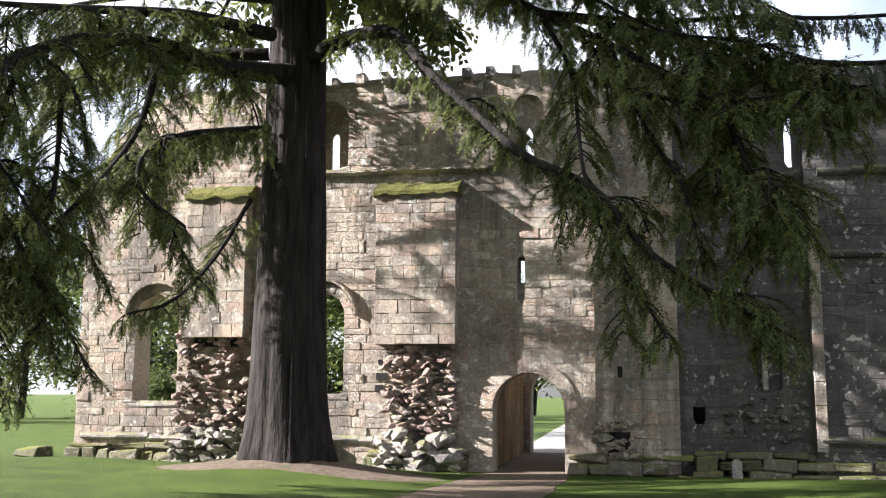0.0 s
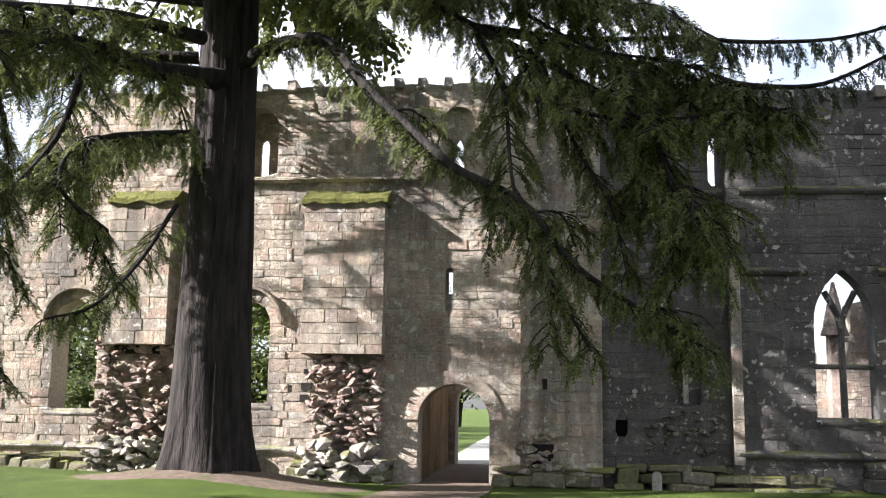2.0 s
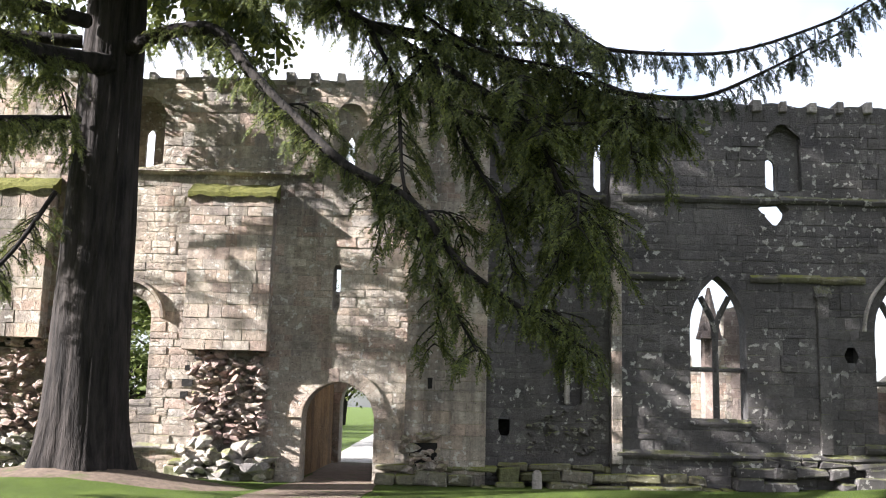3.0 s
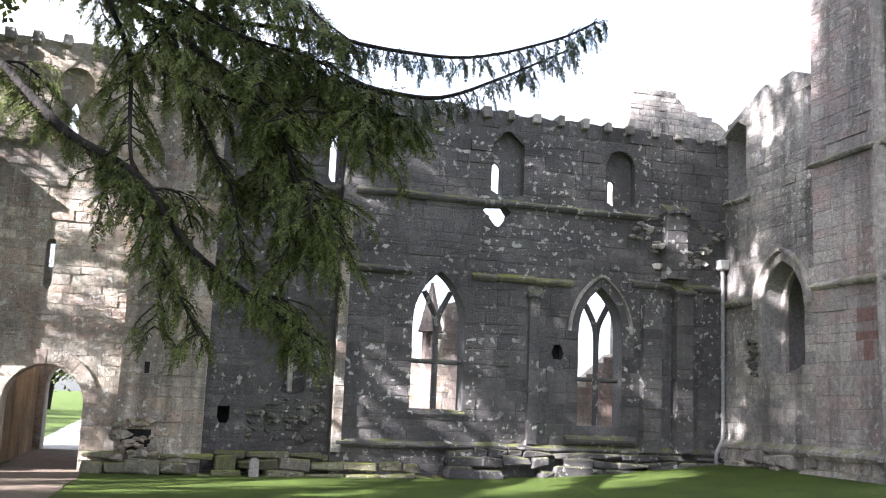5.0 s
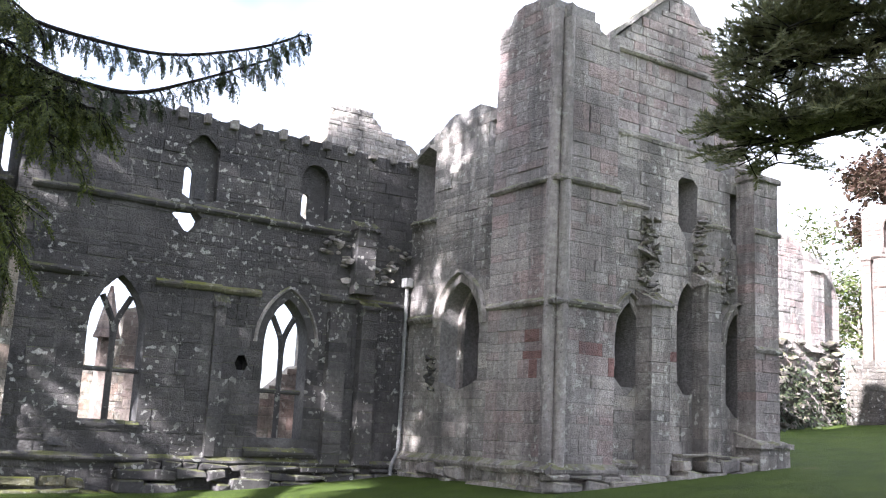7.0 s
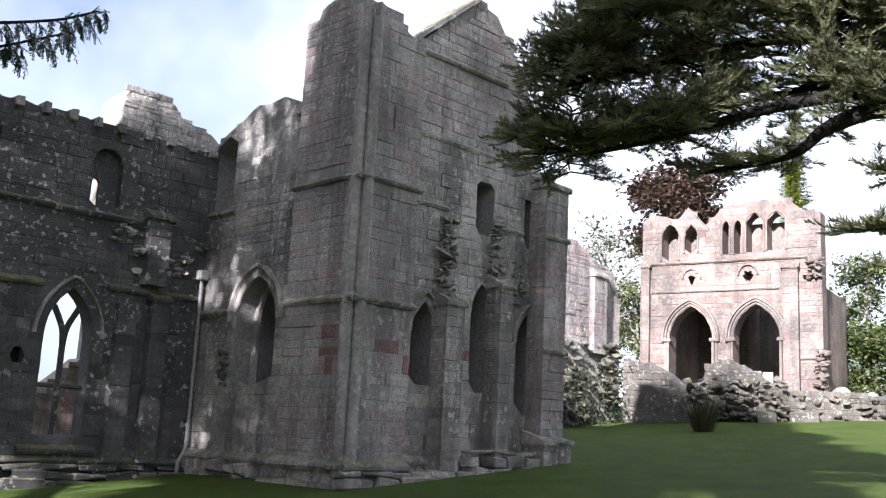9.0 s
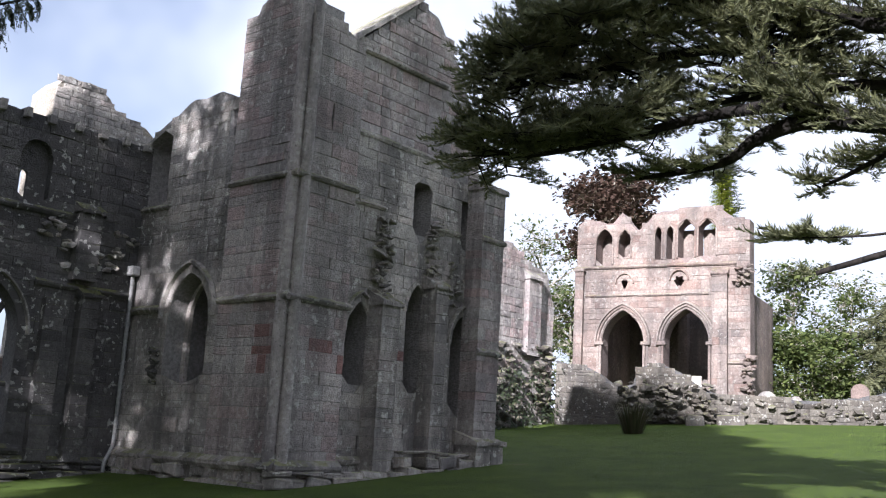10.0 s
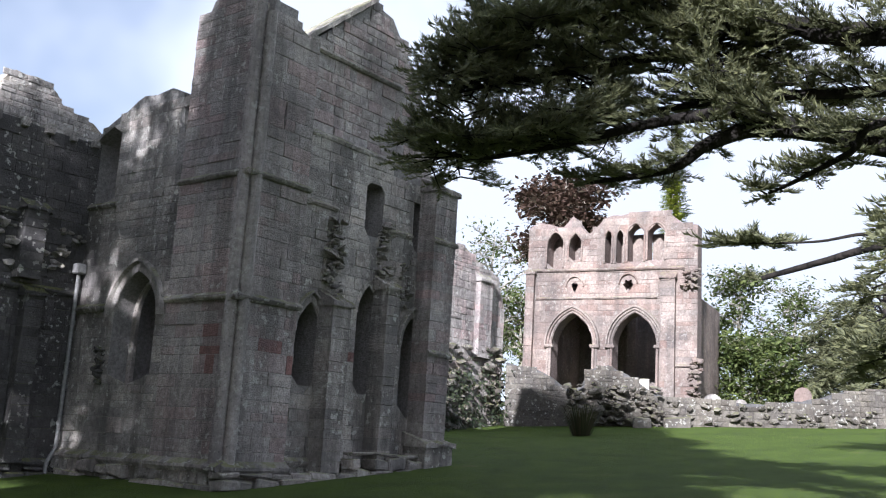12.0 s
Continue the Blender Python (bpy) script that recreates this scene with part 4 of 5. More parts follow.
rubble(east, 3.05, 3.4, 5.5, 7.0, -0.1, 0.16, 40, 0.2, m_grey, 68)
rubble(east, 3.9, 4.3, 5.0, 6.2, -0.05, 0.1, 20, 0.18, m_grey, 69)
gable = masonry("wall_13", wall_frame(15.0, 17.3), 6.0, 7.8, [(0, 10.9), (0.9, 11.35), (3.2, 13.3), (3.9, 13.2), (5.0, 11.9), (6.0, 10.2)], [], 0.8, m_pink, m_mortar_grey, "broken gable of grey-pink stone above the transept", 0.26, 0.5, 14, singles=200)
course_band(gable, 0.7, 4.4, 11.25, 0.14, 0.16, m_grey, "roof_raggle", seed=70)
bm = bmesh.new()
for i in range(7):
    t0, t1 = i / 7, (i + 0.97) / 7
    vs = box_bm(bm, 0, 1, -0.12, 0.85, 0, 0.14, 0.012)
    for v in vs:
        t = t0 + (t1 - t0) * min(1, max(0, v.co.x))
        v.co.x, v.co.z = 0.85 + 2.35 * t, v.co.z + 11.35 + 1.98 * t
part("coping", bm, m_grey, gable)
plain_wall("wall_14", 20.4, 21.3, 17.2, 27.0, 0.2, 8.6, m_grey, "far side wall of the roofless transept", [rect(2.0, 3.2, 5.2, 7.6)])
plain_wall("wall_15", 14.7, 20.4, 24.5, 25.3, 0.2, 7.0, m_grey, "inner wall of the roofless transept")
# added slab, out of sight, that darkens the room behind window and lancets
bm = bmesh.new()
box_bm(bm, 14.7, 20.4, 17.5, 24.5, 6.0, 6.3)
tagged(part("ceiling", bm, m_mortar_shade_dark, None), "unseen slab added inside the transept to keep daylight out", "ceiling", kind="structure")
pipe = thing("drainpipe", (13.26, 22.0, 0), "grey cast-iron drainpipe in the corner of the walls", "drainpipe")
v, f = tube(smooth_line([(0, -0.12, 5.3), (0, -0.12, 4.5), (0.0, -0.12, 3.0), (0, -0.12, 1.3), (-0.05, -0.12, 1.0), (-0.2, -0.15, 0.72), (-0.22, -0.15, 0.4)], 5), [0.05] * 31, 9)
raw("pipe", v, f, m_iron, pipe, True)
for z in (1.6, 2.8, 4.0):
    v, f = tube([(0, -0.12, z), (0, -0.12, z + 0.09)], [0.075, 0.075], 9)
    raw("collar", v, f, m_iron, pipe)
bm = bmesh.new()
box_bm(bm, -0.14, 0.12, -0.26, 0.0, 5.25, 5.5)
bmesh.ops.bevel(bm, geom=bm.edges[:], offset=0.03, segments=1, affect="EDGES")
part("hopper", bm, m_iron, pipe)

# ---- ruins further off ----
masonry("wall_16", wall_frame(14.6, 30.0), 4.6, 6.0, [(0, 12.3), (0.4, 12.8), (1.7, 12.7), (2.2, 12.1), (3.4, 11.8), (4.6, 10.9)], [], 1.6, m_grey, m_mortar, "ruined stump of the church wall against the sky", 0.24, 0.36, 15, singles=150, rough=0.04)
plain_wall("wall_17", 14.7, 19.0, 30.05, 31.5, 0.0, 6.0, m_grey, "lower part of the ruined church wall")
choir = masonry("wall_18", wall_frame(30.2, 24.6), 5.3, 1.0, [(0, 9.4), (1.4, 9.9), (2.2, 10.0), (3.0, 9.5), (4.6, 9.1), (5.3, 7.8)], [], 1.4, m_pink, m_mortar, "fragment of the choir wall in pale stone", 0.3, 0.5, 16, singles=200)
pilaster_block("buttress", choir, 3.1, 4.0, 0.28, 5.4, 8.7, m_pink, 71, 0.3)
rubble(choir, 0, 5.2, 2.2, 5.8, -0.1, 0.2, 130, 0.34, m_rubble, 72)
low = masonry("wall_19", wall_frame(35.0, 24.0, 8.5, -14.0), 16.4, 1.8, [(0, 5.3), (1.5, 5.1), (2.2, 4.6), (3.0, 4.2), (3.5, 5.2), (4.1, 5.45), (4.9, 5.2), (6.0, 4.5), (6.6, 4.2), (10.5, 4.15), (12.2, 4.3), (13.5, 4.75), (16.4, 5.1)], [], 0.7, m_rubble, m_mortar_shade_dark, "low broken rubble wall along the lawn", 0.2, 0.3, 17, rough=0.05)
rubble(low, 2.6, 6.5, 3.0, 4.6, -0.25, 0.3, 150, 0.28, m_rubble, 73)
rubble(low, 6.5, 16, 3.2, 4.1, -0.08, 0.1, 90, 0.24, m_rubble, 74)

# ---- north transept chapels ----
F_C = wall_frame(41.73, 27.55, 1.74, -8.41)
a1, a2 = arch(2.48, 2.1, 4.2, 6.95, 8.52), arch(5.62, 2.12, 4.2, 6.98, 8.52)


def foil(cx, cz, r, lobes=6):
    return [(cx + (r + 0.22 * r * math.cos(lobes * t)) * math.cos(t), cz + (r + 0.22 * r * math.cos(lobes * t)) * math.sin(t)) for t in [2 * math.pi * k / 30 for k in range(30)]]


niches = [arch(1.44, 0.86, 10.85, 12.0, 12.65), arch(2.5, 0.64, 11.2, 12.0, 12.55), arch(4.22, 0.34, 11.0, 12.3, 12.62), arch(4.8, 0.36, 11.0, 12.3, 12.62), arch(5.6, 0.8, 11.05, 12.4, 12.92), arch(6.6, 0.84, 11.1, 12.4, 12.9)]
chapel = masonry("wall_20", F_C, 8.6, 2.5, [(0, 12.9), (0.5, 13.3), (1.0, 13.1), (1.9, 12.95), (2.2, 13.7), (2.6, 13.1), (3.2, 12.5), (3.6, 12.9), (4.0, 13.35), (5.5, 13.5), (7.4, 13.5), (7.6, 12.9), (8.6, 12.8)],
                 [a1, a2, foil(2.53, 9.82, 0.25), foil(5.26, 9.9, 0.25)] + niches, 0.9, m_rose, m_mortar_rose, "sunlit rose sandstone front of the chapels with two pointed arches", 0.32, 0.62, 18, proud=0.015, rough=0.012)
for cx, w, zs, za in ((2.48, 2.1, 6.95, 8.52), (5.62, 2.12, 6.98, 8.52)):
    for k, (grow, out) in enumerate(((0.02, 0.02), (0.26, 0.08), (0.5, 0.14))):
        hood(chapel, cx, w + grow, zs, za + grow * 0.52, 0.14, out + 0.05, m_rose, 0.0, "arch_moulding")
    for s in (-1, 1):
        for k, off in enumerate((0.06, 0.2)):
            v, f = tube([(cx + s * (w / 2 + off), -0.08 + 0.05 * k, z) for z in (4.3, 5.5, 6.8)], [0.07] * 3, 8)
            raw("jamb_shaft", v, f, m_rose, chapel)
        bm = bmesh.new()
        box_bm(bm, cx + s * (w / 2 + 0.14) - 0.24, cx + s * (w / 2 + 0.14) + 0.24, -0.2, 0.1, 6.8, 6.98, 0.01)
        bmesh.ops.bevel(bm, geom=bm.edges[:], offset=0.04, segments=1, affect="EDGES")
        part("capital", bm, m_rose, chapel)
for cx, cz in ((2.53, 9.82), (5.26, 9.9)):
    hood(chapel, cx, 0.8, cz + 0.05, cz + 0.5, 0.1, 0.12, m_rose)
for nc in niches:
    xs = [p[0] for p in nc]
    hood(chapel, (min(xs) + max(xs)) / 2, max(xs) - min(xs), nc[2][1], max(p[1] for p in nc), 0.09, 0.07, m_rose, 0.0, "arch_moulding")
    for x in (min(xs) - 0.03, max(xs) + 0.03):
        v, f = tube([(x, -0.06, nc[0][1]), (x, -0.06, nc[2][1])], [0.05, 0.05], 7)
        raw("arcade_shaft", v, f, m_rose, chapel)
course_band(chapel, 0.0, 8.0, 10.7, 0.16, 0.16, m_rose, seed=81)
course_band(chapel, 0.5, 6.7, 9.28, 0.12, 0.1, m_rose, seed=82)
course_band(chapel, 6.8, 8.4, 6.0, 0.14, 0.12, m_rose, seed=83)
pilaster_block("buttress", chapel, 6.9, 7.6, 0.3, 3.8, 10.2, m_rose, 84, 0.3, course=0.36)
pilaster_block("buttress", chapel, 0.0, 0.45, 0.25, 3.8, 10.6, m_rose, 85, 0.2, course=0.36)
rubble(chapel, 8.3, 8.8, 4.4, 6.6, -0.05, 0.2, 40, 0.26, m_rose, 86)
rubble(chapel, 7.9, 8.8, 9.6, 10.6, -0.1, 0.2, 26, 0.24, m_rose, 87)


def chapel_wall(name, x0, x1, y0, y1, z0, z1, material, label, holes=()):
    along = x1 - x0 > y1 - y0
    ob = thing(name, F_C @ (Matrix.Translation((x0, y0, 0)) if along else Matrix.Translation((x1, y0, 0)) @ Matrix.Rotation(radians(90), 4, "Z")), label, "wall", kind="structure")
    bm = bmesh.new()
    slab(bm, rect(0, (x1 - x0) if along else (y1 - y0), z0, z1), list(holes), 0, (y1 - y0) if along else (x1 - x0))
    part("masonry_face", bm, material, ob)
    return ob


chapel_wall("wall_21", 0.3, 8.4, 5.6, 6.4, 3.0, 9.4, m_rose, "pale rear wall of the chapels", [arch(7.3, 0.75, 5.6, 7.2, 7.9)])
chapel_wall("wall_22", 0.3, 1.0, 0.9, 5.6, 3.0, 9.4, m_rose, "side wall of the chapels")
chapel_wall("wall_23", 7.9, 8.5, 0.9, 5.6, 3.0, 9.4, m_rose, "side wall of the chapels")
chapel_wall("wall_24", 3.8, 4.25, 5.1, 5.6, 3.0, 9.4, m_rose, "short pier between the chapels")
chapel_wall("wall_25", 0.2, 8.4, 0.95, 1.5, 9.62, 12.6, m_rose, "rear wall of the arcade passage", [arch(5.75, 0.5, 11.2, 12.1, 12.45), arch(2.7, 0.35, 11.0, 12.0, 12.3)])
bm = bmesh.new()
box_bm(bm, 0.2, 4.2, 0.9, 6.4, 9.4, 9.6)
ob = part("ceiling", bm, m_rose, None)
ob.matrix_world = F_C
tagged(ob, "stone vault of the chapels, in shadow", "ceiling", kind="structure")
tomb = thing("tomb", F_C @ Matrix.Translation((5.4, 2.4, 4.0)), "carved stone tomb chest in the open chapel", "tomb")
for nm, q in (("chest", (-0.7, 0.7, 0, 0.8, -0.6, 0.75)), ("tomb_slab", (-0.8, 0.8, -0.08, 0.9, 0.75, 0.9)), ("headstone", (-0.25, 0.25, 0.3, 0.45, 0.9, 1.6))):
    bm = bmesh.new()
    box_bm(bm, *q)
    bmesh.ops.bevel(bm, geom=bm.edges[:], offset=0.03, segments=1, affect="EDGES")
    part(nm, bm, m_grey, tomb)
bm = bmesh.new()
box_bm(bm, -1.0, 4.5, 0.9, 6.0, -2, -0.6)
part("plinth", bm, m_mortar, tomb)


def polar(az, r):
    return r * math.sin(radians(az)), r * math.cos(radians(az))


def headstone(az, r, w, h, material, turn, label):
    x, y = polar(az, r)
    st = thing("headstone", Matrix.Translation((x, y, ground_z(x, y) - 0.1)) @ Matrix.Rotation(radians(turn), 4, "Z"), label, "headstone", "headstones by the low wall")
    bm = bmesh.new()
    slab(bm, arch(0, w, 0, h - w / 2, h, 6), [], -0.07, 0.07)
    bmesh.ops.bevel(bm, geom=bm.edges[:], offset=0.012, segments=1, affect="EDGES")
    part("stone_slab", bm, material, st)


headstone(71.8, 46.5, 0.75, 1.7, m_rose, -60, "weathered pink headstone with a rounded top")
headstone(67.1, 47, 0.9, 1.35, m_grey, -65, "short grey headstone with a rounded top")
headstone(68.6, 48, 0.6, 1.1, m_grey, -70, "small grey headstone with a rounded top")
# a fallen block at the foot of the low wall and slabs beside it
for az, r, sx, sy, sz, mt, lb in ((63.3, 41.6, 0.7, 0.4, 0.4, m_rubble, "squared brown-grey block lying against the low wall"), (65.2, 42.0, 1.1, 0.35, 0.4, m_rubble, "long brown slab lying against the low wall")):
    x, y = polar(az, r)
    bm = bmesh.new()
    box_bm(bm, -sx / 2, sx / 2, -sy / 2, sy / 2, -0.1, sz, 0.04)
    bmesh.ops.bevel(bm, geom=bm.edges[:], offset=0.04, segments=1, affect="EDGES")
    ob = part("fallen_block", bm, mt, None)
    ob.matrix_world = Matrix.Translation((x, y, ground_z(x, y))) @ Matrix.Rotation(radians(-62), 4, "Z")
    tagged(ob, lb, "stone block")
bm = bmesh.new()
slab(bm, arch(0, 0.2, -0.05, 0.25, 0.36, 5), [], -0.05, 0.05)
ob = part("leaning_stone", bm, m_grey, None)
ob.matrix_world = Matrix.Translation((1.95, 21.55, 0.0)) @ Matrix.Rotation(radians(-12), 4, "X")
tagged(ob, "small rounded slab leaning at the wall foot", "stone slab")

# ---- trees ----
FRONDS = [frond(s, 14, 0.36, 0.075, 0.0115) for s in range(8)]
BROAD = [frond(s + 40, 6, 0.36, 0.11, 0.026) for s in range(6)]
HANGERS = [frond(s + 20, 11, 0.36, 0.08, 0.018) for s in range(5)]
SHOOTS = [shoot(s, 42, 0.4, 0.0115) for s in range(8)]


def limb(tree, pts, r0, r1, material, name="limb", sides=9, seed=0):
    line = smooth_line(pts)
    n = len(line) - 1
    v, f = tube(line, [r0 + (r1 - r0) * (i / n) ** 0.8 for i in range(n + 1)], sides, 0.06, seed)
    raw(name, v, f, material, tree, True)
    return line


def trunk(tree, x, y, z0, height, rad, material, lean=0.0, seed=0):
    """A furrowed trunk with flaring roots."""
    r = random.Random(seed)
    rings, sides = 60, 76
    furrow = [r.uniform(-1, 1) for _ in range(sides)]
    vs, fs = [], []
    for i in range(rings + 1):
        t = (i / rings) ** 1.4
        z = z0 - 0.35 + t * height
        a = rad * (1 - 0.85 * t) + rad * 0.55 * math.exp(-t * height / 0.8)
        for k in range(sides):
            an = 2 * math.pi * k / sides
            flare = 0.28 * rad * math.exp(-t * height / 0.6) * math.sin(5 * an + 1)
            q = a + flare + 0.05 * rad * furrow[(k + i // 13) % sides] + 0.05 * rad * noise.noise(Vector((math.cos(an) * 3, math.sin(an) * 3, z * 0.5)))
            vs.append((x + lean * t * height + math.cos(an) * q, y + math.sin(an) * q, z))
    for i in range(rings):
        for k in range(sides):
            j = (k + 1) % sides
            fs.append((i * sides + k, i * sides + j, (i + 1) * sides + j, (i + 1) * sides + k))
    raw("trunk", vs, fs, material, tree, True)


def wood_part(tree, wood, material):
    if wood[0]:
        tagged(raw("twig_wood", wood[0], wood[1], material, tree), kind="stuff")


vs, fs = [(-7.0, 19.35, ground_z(-7.0, 19.35) + 0.02)], []
for i in range(1, 7):
    for k in range(28):
        a = 2 * math.pi * k / 28
        q = (0.5 + 0.3 * i) * (1 + 0.22 * noise.noise(Vector((math.cos(a) * 1.6, math.sin(a) * 1.6, 4))))
        x, y = -7.0 + math.cos(a) * q * 1.35, 19.35 + math.sin(a) * q * 0.75
        vs.append((x, y, ground_z(x, y) + (0.02 if i < 6 else -0.02)))
for k in range(28):
    j = (k + 1) % 28
    fs.append((0, 1 + k, 1 + j))
    for i in range(5):
        fs.append((1 + i * 28 + k, 1 + (i + 1) * 28 + k, 1 + (i + 1) * 28 + j, 1 + i * 28 + j))
tagged(raw("bare_earth", vs, fs, m_path, smooth=True), "bare brown earth round the foot of the fir", "earth", kind="structure")

R = random.Random(7)
fir = thing("fir_tree", (0, 0, 0), "old dark fir with a furrowed trunk and drooping boughs", "tree")
trunk(fir, -7.0, 19.35, 0.05, 29.0, 0.8, m_bark, 0.0, 3)
places, hang, wood = [], [], ([], [])
NEAR_LIMBS = [
    ([(-6.9, 18.9, 8.2), (-7.74, 17.35, 7.9), (-8.25, 16.0, 7.84), (-8.76, 14.6, 7.55), (-9.06, 13.2, 6.85), (-9.2, 12.4, 6.2)], 0.23, 0.06, 1.3),
    ([(-7.3, 18.6, 9.0), (-8.2, 16.6, 8.7), (-9.0, 14.4, 8.0), (-9.6, 12.8, 7.5)], 0.15, 0.04, 1.4),
    ([(-8.4, 15.9, 7.4), (-8.5, 15.3, 5.95), (-9.0, 14.4, 4.6), (-9.4, 13.6, 3.7)], 0.07, 0.03, 1.1),
    ([(-7.3, 18.6, 7.0), (-7.5, 16.9, 6.5), (-7.8, 15.7, 6.1), (-8.1, 15.0, 5.6), (-7.9, 14.6, 4.9), (-7.2, 14.8, 4.3)], 0.07, 0.03, 1.0),
    ([(-7.6, 18.5, 5.5), (-7.6, 16.9, 4.1), (-7.8, 15.7, 3.2), (-8.2, 14.9, 2.9)], 0.05, 0.02, 0.7),
    ([(-9.0, 13.9, 6.6), (-8.7, 13.4, 4.7), (-8.9, 13.3, 3.3), (-8.6, 13.5, 2.3)], 0.05, 0.02, 0.9),
    ([(-9.2, 13.0, 6.4), (-9.6, 12.9, 5.0), (-9.9, 13.4, 3.4)], 0.05, 0.02, 1.0),
    ([(-7.6, 19.2, 8.8), (-9.5, 18.6, 8.7), (-11.6, 17.8, 8.1), (-13.0, 17.0, 7.2)], 0.14, 0.03, 1.0),
    ([(-7.6, 19.0, 7.0), (-9.2, 18.0, 6.6), (-10.6, 17.0, 5.7), (-11.4, 16.2, 4.8)], 0.1, 0.02, 1.0),
    ([(-9.8, 12.6, 7.3), (-10.2, 13.2, 5.4), (-10.4, 13.8, 3.6), (-10.2, 14.0, 2.3)], 0.05, 0.02, 1.0),
    ([(-9.6, 12.8, 7.5), (-10.3, 13.6, 6.6), (-10.7, 14.4, 5.0), (-10.6, 14.8, 3.6)], 0.05, 0.02, 1.0),
    ([(-6.9, 19.2, 8.5), (-5.85, 18.6, 8.75), (-4.6, 17.9, 8.6), (-3.64, 17.1, 7.45), (-2.57, 16.3, 6.3), (-1.7, 15.4, 5.4), (-0.6, 14.8, 4.7), (0.2, 14.3, 3.65), (1.3, 13.9, 2.85), (2.0, 13.7, 2.4)], 0.17, 0.02, 0.9),
    ([(-6.5, 18.9, 10.3), (-3.8, 17.6, 9.8), (-1.5, 15.9, 8.0), (-0.1, 15.0, 6.9), (1.1, 14.5, 5.9), (1.6, 13.9, 4.7), (2.1, 13.8, 3.7)], 0.11, 0.015, 1.1),
    ([(-1.5, 15.9, 8.0), (-0.95, 15.5, 6.75), (-0.78, 15.0, 5.2), (-0.5, 14.6, 4.1), (0.05, 14.3, 3.05), (0.4, 14.0, 2.4)], 0.045, 0.012, 0.9),
    ([(-1.1, 15.95, 7.9), (0.7, 15.0, 7.1), (2.2, 14.2, 6.3), (3.1, 13.7, 5.7)], 0.06, 0.015, 1.0),
    ([(-0.4, 15.0, 6.4), (0.85, 14.5, 5.9), (2.0, 14.1, 5.8), (3.2, 13.6, 5.75)], 0.045, 0.012, 1.0),
    ([(0.6, 14.6, 6.2), (1.3, 14.2, 5.2), (1.7, 14.0, 4.2), (1.2, 14.0, 3.2)], 0.04, 0.012, 0.9),
    ([(-0.3, 15.1, 7.0), (0.2, 14.8, 5.6), (0.7, 14.4, 4.6), (0.9, 14.2, 3.6)], 0.04, 0.012, 0.9),
    ([(-3.8, 17.6, 9.8), (-2.0, 16.4, 9.2), (-0.4, 15.4, 8.7), (1.0, 14.6, 7.9), (2.2, 13.9, 6.9)], 0.07, 0.015, 1.1),
    ([(-4.8, 18.0, 9.6), (-3.0, 16.6, 8.9), (-1.6, 15.6, 8.6), (0.2, 14.8, 8.0), (1.3, 14.2, 7.3)], 0.06, 0.015, 1.0),
    ([(-0.8, 15.6, 8.2), (0.4, 14.9, 7.2), (1.6, 14.3, 6.7), (2.6, 13.9, 6.2)], 0.04, 0.012, 0.9),
]
LINES = []
for pts, r0, r1, reach in NEAR_LIMBS:
    line = limb(fir, pts, r0, r1, m_limb)
    bough(places, wood, line, R, 0.12, reach, 1.0, 1.45, len(FRONDS), 0.85, start=0.08)
    LINES.append(line)
for i in range(66):
    left = i < 30
    src = LINES[R.choice((0, 0, 1, 1, 2, 3, 5, 6, 7, 8, 9, 10))] if left else LINES[R.choice((11, 12, 12, 13, 14, 15, 15, 16, 18, 19, 20))]
    p = src[int(len(src) * R.uniform(0.2 if left else 0.35, 0.9))]
    drop = R.uniform(0.3, 1.7) if left else R.uniform(0.1, 0.8)
    q = p + Vector((R.uniform(-1.6, 1.0) if left else R.uniform(-0.6, 0.9), R.uniform(-1.0, 1.5), -drop))
    line = limb(fir, [p, (p + q) / 2 + Vector((R.uniform(-0.2, 0.2), R.uniform(-0.2, 0.2), 0.25)), q], 0.035, 0.012, m_limb, sides=5)
    bough(places, wood, line, R, 0.16, 0.8, 0.9, 1.2, len(FRONDS), 0.9)
# boughs along the wall, whose broken shade falls on it
for a, z, ln in ((174, 8.4, 6.5), (190, 10.0, 8.0), (180, 12.0, 7.5)):
    b, d = Vector((-7.0, 19.35, z)), Vector((math.cos(radians(a)), math.sin(radians(a)) * 0.6, 0.0))
    line = limb(fir, [b, b + d * ln * 0.4 + Vector((0, 0, 0.25)), b + d * ln * 0.75 - Vector((0, 0, 0.1)), b + d * ln - Vector((0, 0, 0.8))], 0.1, 0.02, m_limb, sides=6)
    bough(places, wood, line, R, 0.75, 0.9, 0.9, 0.8, len(FRONDS), 1.0, start=0.12)
for pts in ([(-1.5, 15.9, 8.0), (0.4, 15.6, 7.6), (1.86, 14.9, 7.3), (2.7, 13.7, 6.75), (3.8, 13.0, 6.53), (4.74, 12.1, 6.6), (5.2, 11.7, 6.78)], [(2.2, 14.0, 6.3), (2.76, 13.7, 6.1), (3.5, 13.35, 6.0), (4.2, 12.8, 6.2), (5.0, 12.0, 6.5)]):
    line = limb(fir, pts, 0.055, 0.012, m_limb)
    bough(hang, wood, line, R, 0.13, 0.42, 1.5, 1.3, len(HANGERS), 0.55, lift=-0.12, start=0.1, thin=0.008)
    for p, q in zip(line, line[1:]):
        for _ in range(5):
            hang.append((R.randrange(len(HANGERS)), p + (q - p) * R.random(), (q - p).normalized() + Vector((R.uniform(-0.5, 0.5), R.uniform(-0.5, 0.5), R.uniform(-0.7, 0.4))), Vector((0, 0, 1)), R.uniform(0.25, 0.45)))
# thin hanging branches on the lit side of the crown
R3 = random.Random(31)
